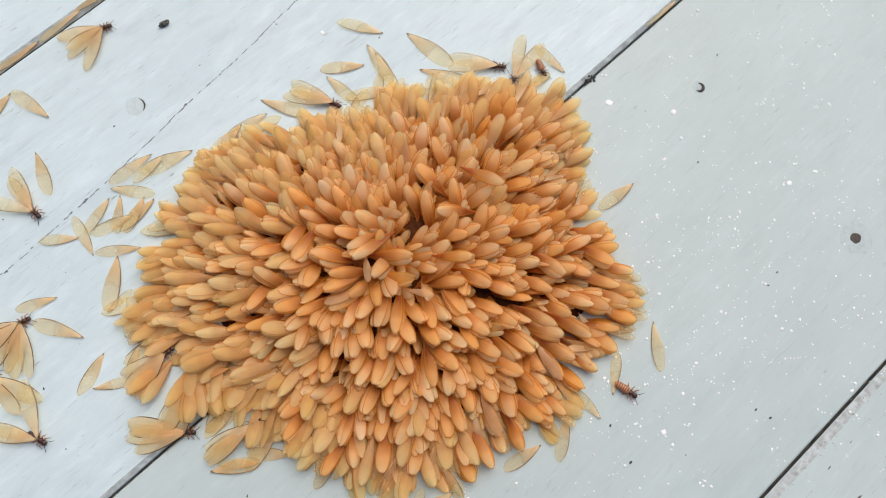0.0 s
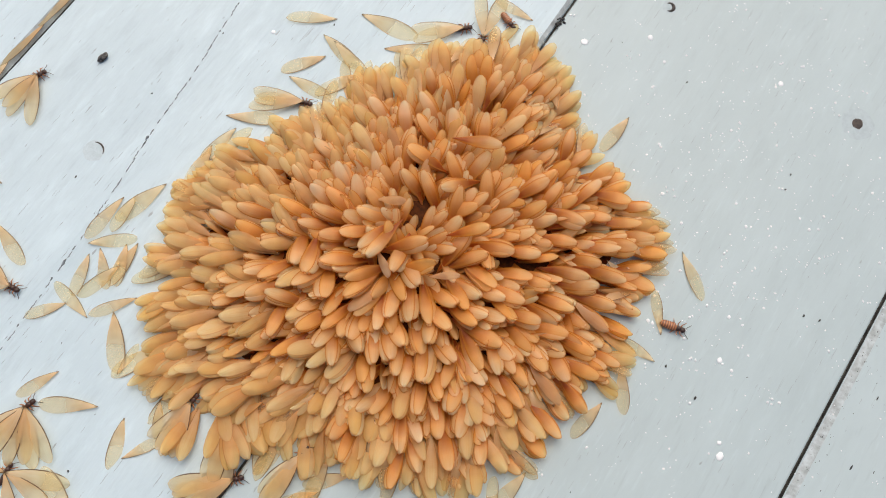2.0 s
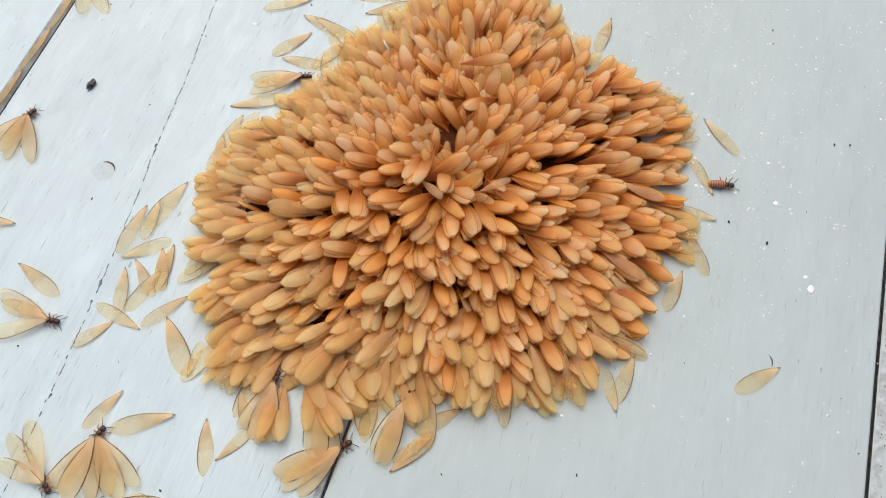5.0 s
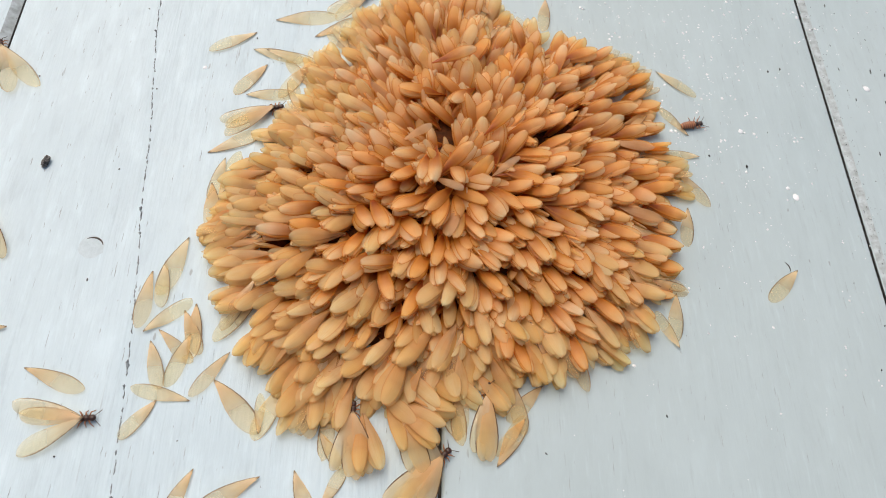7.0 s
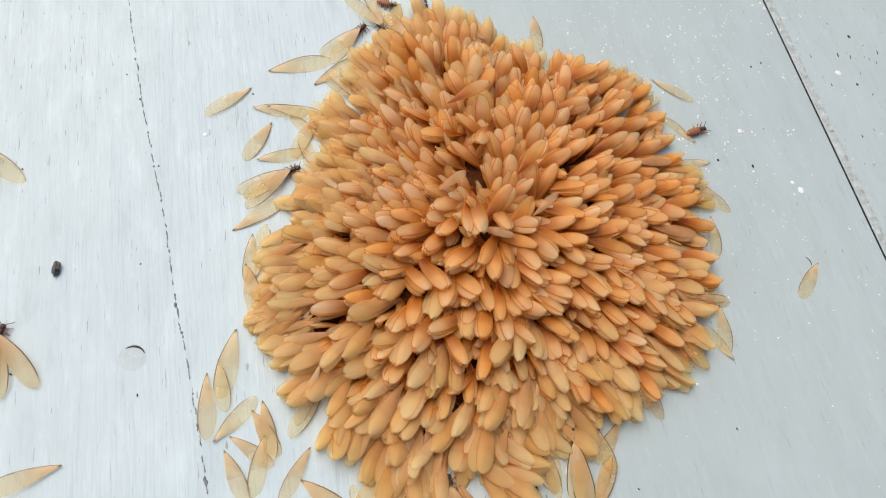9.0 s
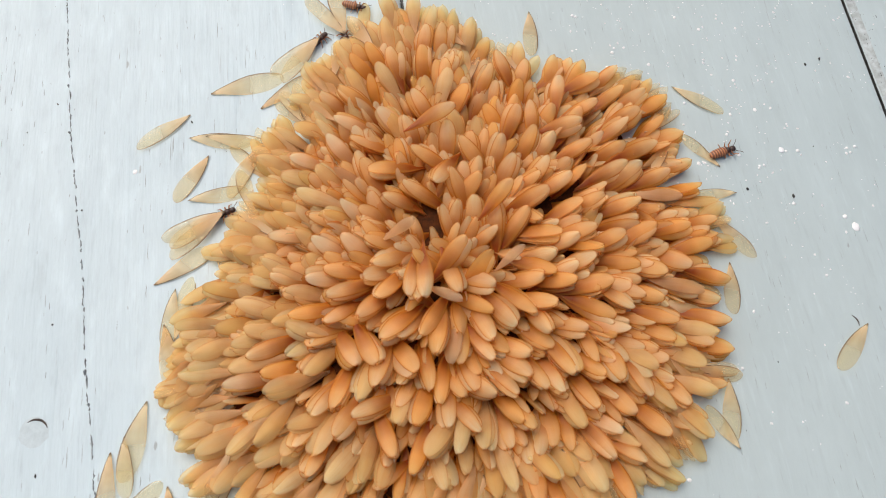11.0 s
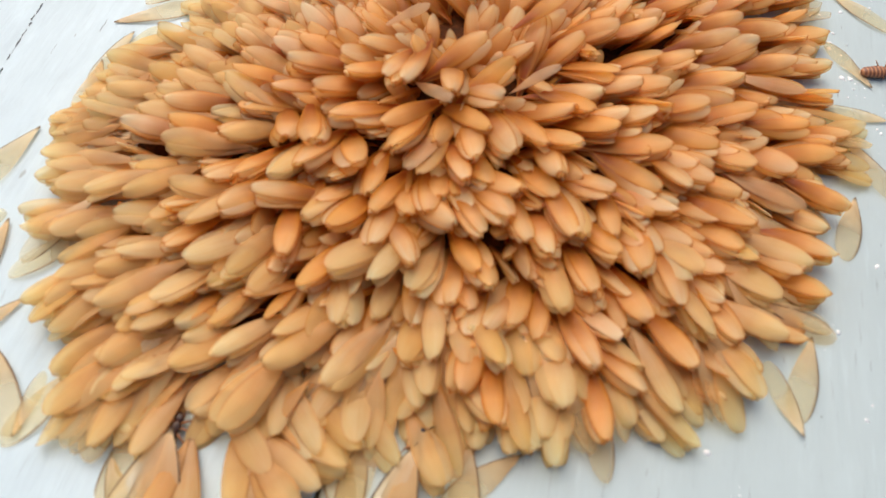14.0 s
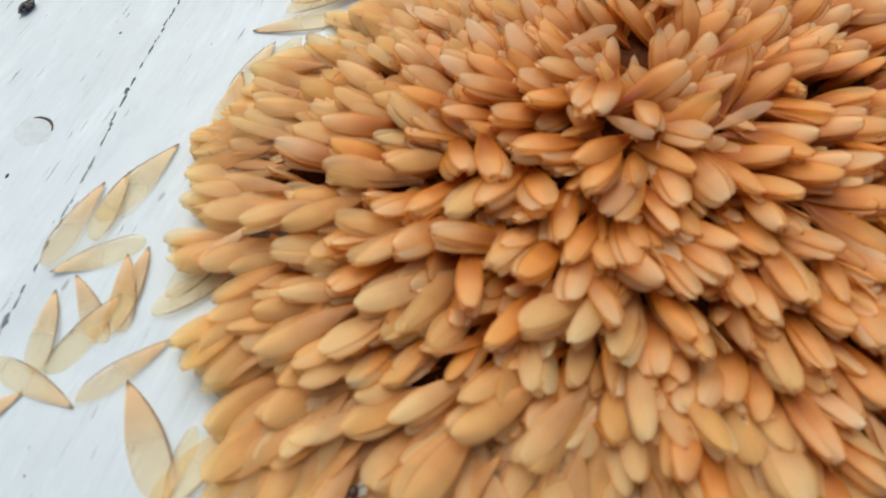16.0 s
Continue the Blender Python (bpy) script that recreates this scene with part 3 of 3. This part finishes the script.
shed_wings([
    (-0.0744, 0.0595, -145, 19.6, 1), (-0.0683, 0.0435, -123, 18.1, 1), (-0.0748, 0.0508, -8, 19.6, 1), (-0.0694, 0.0509, -14, 21.1, 1),
    (-0.0678, 0.0674, 13, 23.9, 1), (-0.0513, 0.0600, 36, 21.5, 1), (-0.0087, 0.1062, -179, 17.3, -1), (0.0465, 0.0925, -94, 18.1, 1),
    (0.0921, 0.0567, -39, 19.2, -1), (0.1015, 0.0240, 126, 16.6, -1), (0.1045, 0.0140, 177, 13.9, -1), (0.0938, 0.0065, -53, 18.4, 1),
    (0.0959, -0.0101, -98, 16.5, 1), (0.1347, -0.0344, -138, 18.2, -1), (0.0856, -0.0466, -97, 17.7, 1), (0.0838, -0.0673, 116, 14.4, -1),
    (-0.0436, -0.1108, -70, 17.2, -1),
], "near the heap")
shed_wings([
    (-0.0354, -0.1222, 58, 13.8, -1), (-0.0369, -0.0991, -60, 12.7, -1), (-0.0728, -0.1109, -116, 15.5, -1), (-0.0534, -0.1127, -151, 20.0, -1),
    (0.0342, -0.0821, -137, 16.4, -1), (0.0281, -0.0932, -128, 14.8, 1), (0.0288, -0.0773, -126, 15.9, 1), (-0.1357, -0.0692, -169, 19.5, -1),
    (-0.1274, -0.0821, -17, 19.1, 1), (-0.1548, -0.0747, -76, 19.7, 1), (-0.0786, -0.0015, -101, 17.6, -1), (-0.0815, -0.0124, -79, 20.1, 1),
    (-0.0786, -0.0177, 74, 19.4, -1), (-0.0862, -0.0346, -108, 21.6, -1), (-0.0957, -0.0479, -95, 19.4, -1), (-0.0919, -0.0440, -84, 16.1, 1),
    (-0.0770, -0.0907, 167, 17.7, -1),
], "on the white boards")
shed_wings([
    (-0.0867, -0.0908, -124, 14.4, 1), (-0.0919, -0.0719, -69, 15.8, 1), (-0.0800, -0.0692, -108, 17.4, -1), (-0.0949, -0.0691, 43, 17.0, 1),
    (-0.0901, -0.0680, -40, 15.3, 1), (-0.0831, -0.0612, -63, 15.6, 1), (-0.0797, -0.0588, -84, 17.7, 1), (-0.0671, -0.0749, -127, 17.1, -1),
    (-0.0707, -0.0837, -44, 21.6, 1), (0.0184, -0.1085, 56, 18.0, -1), (-0.0553, -0.1004, 95, 12.1, 1),
], "among other shed wings")


shed_wings([
    (0.0045, -0.0815, -80, 20.0, 1), (-0.0030, -0.0805, -66, 21.0, -1), (0.0080, -0.0800, -98, 20.0, -1), (0.0230, -0.0790, -75, 19.0, 1),
    (-0.0480, -0.0830, -112, 20.0, 1), (-0.0340, -0.0880, -96, 19.0, -1), (-0.0600, -0.0560, -128, 19.0, 1), (-0.0540, 0.0200, 108, 17.0, 1),
    (-0.0850, 0.0003, 28, 20.0, -1), (-0.0510, 0.0466, 241, 21.0, 1), (-0.0750, 0.0280, 8, 18.0, 1),
    (-0.0520, 0.0240, -128, 22.0, -1), (-0.0500, 0.0330, 128, 17.0, -1),
], "half under the heap")

shed_wings([(0.2423, 0.1212, -107, 18.0, 1)], "beyond the narrow joint")

# wings caught in the wide joint
for k, (y, turn, length, x) in enumerate([(0.032, -91, 22, -0.1677), (0.012, -93, 24, -0.1674), (-0.010, -94, 24, -0.1676), (-0.030, -87, 22, -0.1679), (-0.052, -92, 24, -0.1674), (-0.078, -88, 22, -0.1677), (0.170, -91, 20, -0.0005)]):
    ob = new("shed_wing", AMBER_MESHES[k % 6])
    ob.matrix_world = pose(x, y, -0.0004 + 0.0003 * (k % 2), 14 if k % 2 else 8, 0, turn) @ Matrix.Diagonal((length * 0.001, length * (0.0008 if x < -0.1 else 0.0005), length * 0.001, 1))
    tagged(ob, "shed amber insect wing caught in the joint between boards", "insect wing", "shed wings")

# ---- the heap ----
# how far the heap reaches from its middle, in mm, every ten degrees from -180
REACH = [77, 83, 88, 93, 98, 99, 102, 95, 86, 79, 80, 84, 87, 87, 90, 90, 89, 88, 89, 90, 94, 97, 101, 95, 90, 86, 95, 101, 101, 91, 84, 78, 74, 69, 68, 72]
MID = Vector((0.004, -0.006, 0))
heap = empty("wing_heap", pose(MID.x, MID.y, 0))
tagged(heap, "domed heap of hundreds of overlapping amber termite wings", "wing heap")


def reach(angle):
    a = (math.degrees(angle) + 180) / 10 % 36
    i = int(a)
    return 0.00102 * (REACH[i % 36] * (1 - a + i) + REACH[(i + 1) % 36] * (a - i))


def rise(k):
    """The height of the wing tips at k of the way out."""
    return 0.004 + 0.0145 * max(0.0, 1 - k) ** 0.8


# a mound standing in for the packed bodies; hides the boards below
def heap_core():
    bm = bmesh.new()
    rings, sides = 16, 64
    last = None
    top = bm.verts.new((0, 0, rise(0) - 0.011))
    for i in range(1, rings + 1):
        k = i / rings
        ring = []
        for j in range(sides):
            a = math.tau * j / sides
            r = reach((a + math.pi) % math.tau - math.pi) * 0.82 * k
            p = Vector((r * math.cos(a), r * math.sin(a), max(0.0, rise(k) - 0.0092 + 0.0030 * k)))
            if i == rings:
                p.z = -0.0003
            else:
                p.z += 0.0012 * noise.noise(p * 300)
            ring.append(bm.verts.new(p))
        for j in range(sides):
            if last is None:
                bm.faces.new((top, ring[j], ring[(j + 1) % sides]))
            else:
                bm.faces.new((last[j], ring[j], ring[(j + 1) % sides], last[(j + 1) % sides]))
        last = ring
    return part("core", bm, M_CORE_SHADE, heap, "packed brown termite bodies with shade painted into their colour")


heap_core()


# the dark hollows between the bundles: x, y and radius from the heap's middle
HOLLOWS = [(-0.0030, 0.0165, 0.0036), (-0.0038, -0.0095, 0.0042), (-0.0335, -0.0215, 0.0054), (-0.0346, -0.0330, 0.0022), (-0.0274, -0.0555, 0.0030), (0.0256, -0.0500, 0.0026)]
# where the foremost bundles lie: the tip's x and y from the heap's middle in mm, and the direction in degrees
CROWN = [
    (-10.6, 28.7, 146), (-17.5, 23.4, 167), (-2.1, 26.3, -132), (3.9, 30.8, 111), (-22.5, 2.4, -163), (-25.2, -2.5, -162), (-22.5, -8.4, -140), (-27.4, -14, -139),
    (-8.9, -11.1, -97), (-12.1, -10.3, -101), (6, 6.4, 45), (2.6, -10.2, -77), (13.6, 1, 44), (17.8, -20.8, -54), (-17.1, -20.5, -136), (-21.2, -21.8, -139),
    (-10.5, -21.3, -127), (-6.7, -27.1, -104), (9.3, -24.6, -74), (-22.4, -27.4, -65), (26.7, 15, 46), (30.5, 11.6, -41), (16.9, 18.1, 84), (27.5, -6.4, -2),
    (31.3, -6.7, -31), (24.2, -17.7, -45), (-13, -31.5, -64),
]
UPPER = [
    (-5.1, 62, 119), (-25.7, 47.2, 159), (-21.2, 33.1, -177), (-6.9, 40, 145), (4.1, 49.4, 89), (9.1, 42.6, 122), (12.9, 29.4, 47), (14.3, 63.7, 57),
    (18.9, 55.5, 112), (15.9, 50.5, 85), (29.3, 53.9, 65), (35.4, 55.7, 82), (21.8, 43.2, 71), (34.2, 44.6, 58), (40.1, 43.1, 48), (26.1, 34.3, 54),
    (7.7, 70.5, 74),
]
UPPER_RIM = [
    (-9.8, 81.3, 101), (0.5, 81.8, 87), (-17.4, 84.9, 115), (-22.4, 84.8, 109), (-14.8, 75, 115), (7.3, 75.5, 86), (-28.3, 67.2, 140), (-45.4, 65.1, 170),
    (-43.7, 55.5, 160), (-48.5, 36.5, 170), (-43.3, 30.6, 154), (23.3, 72.8, 65), (26.7, 78.2, 106), (35.5, 83, 81), (47.6, 75.8, 75), (56.2, 73.1, 60),
    (60.8, 64.9, 16), (68.1, 70, 37), (32.8, 65.6, 72), (45.6, 66.5, 79), (-36.6, 81.1, 131), (-25.5, 74.7, 116), (-23.2, 82, 126), (-11.4, 96.5, 96),
    (-9.5, 108, 100), (-7.2, 79, 81), (10.8, 92.3, 75), (3.2, 91.5, 77), (21.8, 94.3, 69), (6.3, 101.1, 77),
]
FAR_SIDE = [
    (50.7, 46.6, 8), (35.9, 33.5, 49), (52, 37.7, 20), (42.4, 27.8, 29), (62.9, 29.2, 17), (34, 22.1, 23), (35.8, 6.3, -9), (32.9, 1.2, 6),
    (52.3, 18.6, 15), (63.9, 17.9, 14), (47.6, 8, 11), (40.9, 5.4, 12), (56.6, 5.2, 14), (48, 0.8, -16), (45.3, -1.9, 12), (38.8, -2.7, 24),
    (59.2, -4.7, -12), (37.5, -8.2, -6), (49, -9.7, 3), (30.6, -14.9, -13), (47.5, -20.8, -34), (54.6, -17.8, -42), (58.2, -15.2, -29),
]
FAR_RIM = [
    (68.2, 61.8, 34), (76.2, 58.3, 26), (82.6, 56.7, 24), (57.6, 55.1, 23), (66.4, 48, 33), (72.4, 50.2, 21), (74.8, 38.7, 21), (67.7, 29, 25),
    (76.4, 27.7, 20), (67.2, -8.2, -26), (76.4, -5.4, -30), (67.3, 7.5, 17), (64.7, -15.2, -24), (64.9, -29, -38), (67.3, -22.7, -21), (56.4, -37.4, -46),
    (77.8, -29.8, -32), (73.1, -37.1, -32), (84.9, -23.4, -15), (83.5, -33.2, -19), (74.9, -44, -22), (79.4, -27.8, -18), (68.7, -29.8, -32),
]
FRONT = [
    (9.3, -30.2, -63), (27.5, -23.6, -61), (46.2, -39.1, -75), (40.7, -33.1, -74), (40.8, -37.6, -46), (34.1, -35, -63), (37.1, -46.2, -67), (-19.4, -44.5, -111),
    (-14.7, -45.2, -115), (-6.6, -40.8, -102), (3, -38.1, -79), (0.5, -39.2, -70), (-6, -47, -97), (4, -48.7, -53), (14.5, -40.5, -56), (9.1, -39.6, -35),
    (18.8, -36.3, -49), (20.4, -29, -31), (23, -39.8, -64), (29, -40.6, -67), (31.5, -36.5, -63), (16.3, -47.2, -55), (-17, -57.7, -117), (-11.7, -54.2, -131),
    (-4.6, -53.7, -112), (4.4, -53.6, -97), (32.1, -51, -70), (-20.9, -53.1, -76), (18.3, -50.1, -58),
]
FRONT_RIM = [
    (49, -48.3, -54), (53, -44.8, -73), (61, -48.5, -53), (65.1, -48.1, -61), (58.4, -54.9, -46), (-18.4, -67.5, -123), (-27.2, -73.9, -125), (-18.4, -73.1, -132),
    (6.8, -66.9, -93), (10.7, -65.7, -79), (24.1, -63.2, -54), (16.7, -69.8, -92), (-5.9, -74.5, -113), (-22.3, -85.4, -113), (-52.8, -90.2, -116), (-43.2, -93.4, -96),
    (2.1, -81.9, -75), (-4.6, -85.9, -49), (-11.2, -89.8, -39), (48.9, -62.6, -45), (40.8, -59.8, -56), (35.4, -68.5, -72), (44.3, -71.8, -71), (70.1, -57.7, -56),
    (56.4, -63.6, -55),
]
NEAR_SIDE = [
    (-24, 11.4, 162), (-36.1, -6.9, -163), (-47.6, -10.1, -176), (-48.7, -13.5, 159), (-29.7, -27.9, -71), (-24.2, -34.2, -109), (-56, -26.3, -172), (-55.2, -32.7, -162),
    (-42.9, -39.1, -136), (-36, -38.7, -111), (-30.1, -36.5, -118), (-49.1, -42.3, -168), (-43, -49.5, -124), (-36, -46.5, -125), (-40.2, -56.8, -138), (-31.3, -41.8, -158),
    (-60.3, -20.5, -163),
]
NEAR_RIM = [
    (-59.7, 31.3, 160), (-58.8, -45.1, -134), (-65.6, -47.3, -138), (-53.7, -58.3, -148), (-69.3, -11.1, -179), (-60.5, -12, 174), (-65, -24.3, -169), (-63, -3, 157),
    (-72.9, 1.7, 171),
]
PALE = [
    (-30, 56.7, 151), (-16.6, 55.7, 134), (-32.7, 48.4, 127), (-45.6, 41.4, 167), (-30.2, 24.7, 137), (-53.1, 15.5, 176), (-39.4, 13.6, 146), (-31.3, 12.1, 136),
    (-42, 1.8, 175), (51.7, -23.8, -13), (43.9, -53, -35), (-66.9, -28.7, -173),
]
GREY = [
    (-31, 37, 145), (-8.7, 14.2, 24), (1.9, -13.4, -38), (-2.4, -30, -105), (23.2, 1.9, 29), (79, 18.5, -7), (78, -14.9, -21),
]
# half-open bundles that hang over the lower edge
HANGING = [
    (-13.9, -98.6, -71), (-5, -97.1, -43), (-1.9, -90.3, -23), (0.7, -87.2, -23), (-27.4, -105.9, -88), (-21.6, -104.7, -71),
    (2.7, -82.3, -39), (9.4, -84.1, -46), (18.4, -85.2, -50), (-35.6, -93, -101),
]
# single blades lying on the heap: root x, y, z, direction, pitch, length
LOOSE = [(-0.0088, 0.0450, 0.0138, 22, 8, 0.0190), (0.0105, 0.0120, 0.0150, 43, 20, 0.0165)]
STRAW_SIDE = radians(205)


def straw(k, angle):
    """How likely a wing is thin and straw-coloured: more so towards the rim and on one side."""
    return (k - 0.46) / 0.29 * (0.49 + 0.53 * math.cos(angle - STRAW_SIDE))


def lean(k, rng):
    """How steeply a bundle at k of the way out stands, in degrees."""
    return 12 + 14 * (1 - k) + 4 * (1 - k) ** 4 + rng.gauss(0, 4)


def bundle(found, rng, root, yaw, pitch, roll, length, layers, turn, kind=0, top=None):
    """A termite's folded wings: blunt blades laid over one another like a low roof; top: the look of the uppermost."""
    shape = rng.randrange(10)
    for j in range(layers):
        side = 1 if (j + turn) % 2 else -1
        fold = side * (3 + 6 * ((j + 1) // 2)) if j else 0
        size = length * (rng.uniform(0.93, 1.03) if j else 1.0)
        m = Matrix.Translation(root) @ pose(0, 0, -0.00030 * j, 0, -pitch + j * rng.uniform(0.8, 2.0), yaw + side * 1.6 * ((j + 1) // 2) + rng.gauss(0, 3.0 if j else 1.0)) @ pose(-0.0005 * j * rng.random(), 0, 0, roll + fold + rng.gauss(0, 2.5))
        low = (m @ Vector((size, 0, 0))).z
        if low < 0.0009:
            m = Matrix.Translation((0, 0, 0.0009 - low)) @ m
        found.append((m @ Matrix.Diagonal((size, size * side, size, 1)), shape, kind, top if j == 0 else None))


def root_of(tip, yaw, pitch, length):
    return tip - (pose(0, 0, 0, 0, -pitch, yaw).to_3x3() @ Vector((length, 0, 0)))


def flattest(pitch, tip, length):
    return min(pitch, math.degrees(math.asin(max(0.02, min(0.95, (tip.z - 0.0012) / length)))))


def packets():
    """Poses of every wing of the heap: bundles that lean outwards, one over another."""
    rng = random.Random(12)
    found, placed = [], []
    foremost = [(row, M_FOLD) for rows in (CROWN, UPPER, UPPER_RIM, FAR_SIDE, FAR_RIM, FRONT, FRONT_RIM, NEAR_SIDE, NEAR_RIM) for row in rows]
    foremost += [(row, M_PALE) for row in PALE] + [(row, M_GREY) for row in GREY] + [(row, M_OUTER_ONE) for row in HANGING]
    for i, ((x, y, yaw), look_of) in enumerate(foremost):
        tip = Vector((x * 0.001, y * 0.001, 0))
        k = min(1.0, tip.length / reach(math.atan2(y, x)))
        tip.z = max(0.0016, rise(k) + rng.gauss(0.0008, 0.0005))
        length = rng.uniform(0.0175, 0.0205) if look_of is not M_GREY or k > 0.3 else 0.0125
        pitch = flattest(lean(k, rng) if k > 0.25 else rng.gauss(20, 3), tip, length)
        rim = look_of is M_OUTER_ONE or (look_of is M_FOLD and rng.random() < straw(k, math.atan2(y, x)))
        layers = (1 if k < 0.3 else 3) if look_of is M_GREY else rng.choice((3, 4)) if k < 0.25 else rng.choice((4, 5, 5, 6))
        bundle(found, rng, root_of(tip, yaw, pitch, length), yaw, pitch, rng.gauss(0, 9), length, layers, i, 1 if rim else 0, M_OUTER_ONE if rim else look_of)
        placed.append(tip.xy)
    inner = []
    count = 1050
    for i in range(count):
        k = math.sqrt((i + 0.6) / count)
        a = i * 2.39996 + rng.gauss(0, 0.12)
        a = (a + math.pi) % math.tau - math.pi
        k = min(0.985, max(0.02, k + rng.gauss(0, 0.02)))
        far = reach(a)
        tip = Vector((far * k * math.cos(a), far * k * math.sin(a), 0))
        near = min((tip.xy - p).length for p in placed)
        # what lies between the foremost bundles sits a little deeper
        tip.z = rise(k) + rng.gauss(0, 0.0008) - (0.0017 if near < 0.009 else 0.0)
        field = noise.noise(Vector((tip.x * 45, tip.y * 45, 3.1))) * 30
        yaw = math.degrees(a) + field * min(1, 0.4 + k) + rng.gauss(0, 9)
        length = rng.uniform(0.0160, 0.0205)
        pitch = flattest(lean(k, rng), tip, length)
        if k < 0.13 or near < (0.0075 if k < 0.36 else 0.0046):
            continue
        root = root_of(tip, yaw, pitch, length)
        middle = root.lerp(tip, 0.6)
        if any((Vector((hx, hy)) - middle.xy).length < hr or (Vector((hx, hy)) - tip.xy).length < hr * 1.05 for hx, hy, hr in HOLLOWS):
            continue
        if k < 0.42 and any((tip.xy - o).length < 0.0042 - 0.003 * k for o in inner):
            continue
        if k < 0.42:
            inner.append(tip.xy)
        bundle(found, rng, root, yaw, pitch, rng.gauss(0, 14), length, rng.choice((4, 5, 5, 6)), i, 1 if rng.random() < straw(k, a) else 0)
    for x, y, z, yaw, pitch, length in LOOSE:
        bundle(found, rng, Vector((x, y, z)), yaw, pitch, rng.gauss(0, 8), length, 1, 0, 0, M_FOLD)
    # shorter wings crammed between the bundles
    for i in range(720):
        k = 0.05 + 0.79 * math.sqrt((i + 0.5) / 720)
        a = (i * 2.39996 + 1.3 + rng.gauss(0, 0.2) + math.pi) % math.tau - math.pi
        far = reach(a)
        tip = Vector((far * k * math.cos(a), far * k * math.sin(a), max(0.0016, rise(k) - (rng.uniform(0.0030, 0.0052) if k < 0.36 else rng.uniform(0.0022, 0.0044)))))
        length = rng.uniform(0.013, 0.017)
        yaw = math.degrees(a) + rng.gauss(0, 22)
        pitch = flattest(rng.uniform(6, 26) + 10 * (1 - k), tip, length)
        root = root_of(tip, yaw, pitch, length)
        if all((Vector((hx, hy)) - q.xy).length > hr for hx, hy, hr in HOLLOWS for q in (tip, root.lerp(tip, 0.7))):
            bundle(found, rng, root, yaw, pitch, rng.gauss(0, 24), length, 2 if k > 0.46 else 3, i)
    # loose fringe lying out on the boards
    for i in range(190):
        a = rng.uniform(-math.pi, math.pi)
        far = reach(a) * rng.uniform(0.90, 1.05)
        length = rng.uniform(0.0165, 0.0200)
        yaw = math.degrees(a) + rng.gauss(0, 17)
        tip = Vector((far * math.cos(a), far * math.sin(a), rng.uniform(0.0010, 0.0030)))
        root = root_of(tip, yaw, -rng.uniform(2, 9), length)
        bundle(found, rng, root, yaw, math.degrees(math.asin((tip.z - root.z) / length)), rng.gauss(0, 14), length, rng.choice((1, 1, 2, 2, 3)), i, rng.choice((1, 1, 2)))
    return found


def build_heap():
    found = packets()
    for m, which, _, top in found:
        if top:
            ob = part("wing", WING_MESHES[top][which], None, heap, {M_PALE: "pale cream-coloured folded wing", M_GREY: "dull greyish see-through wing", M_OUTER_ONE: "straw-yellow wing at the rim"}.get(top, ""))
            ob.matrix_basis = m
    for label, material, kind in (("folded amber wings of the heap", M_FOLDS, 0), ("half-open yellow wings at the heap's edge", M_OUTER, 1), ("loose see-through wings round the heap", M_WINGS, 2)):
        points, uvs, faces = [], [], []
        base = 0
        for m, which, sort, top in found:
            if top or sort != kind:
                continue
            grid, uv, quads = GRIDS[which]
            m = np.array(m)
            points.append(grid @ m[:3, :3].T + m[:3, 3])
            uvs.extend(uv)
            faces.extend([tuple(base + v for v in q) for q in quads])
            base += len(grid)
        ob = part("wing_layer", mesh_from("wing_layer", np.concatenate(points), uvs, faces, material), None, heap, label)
        tagged(ob, kind="stuff")


build_heap()


def motions():
    """Nothing but the camera moves."""


motions()
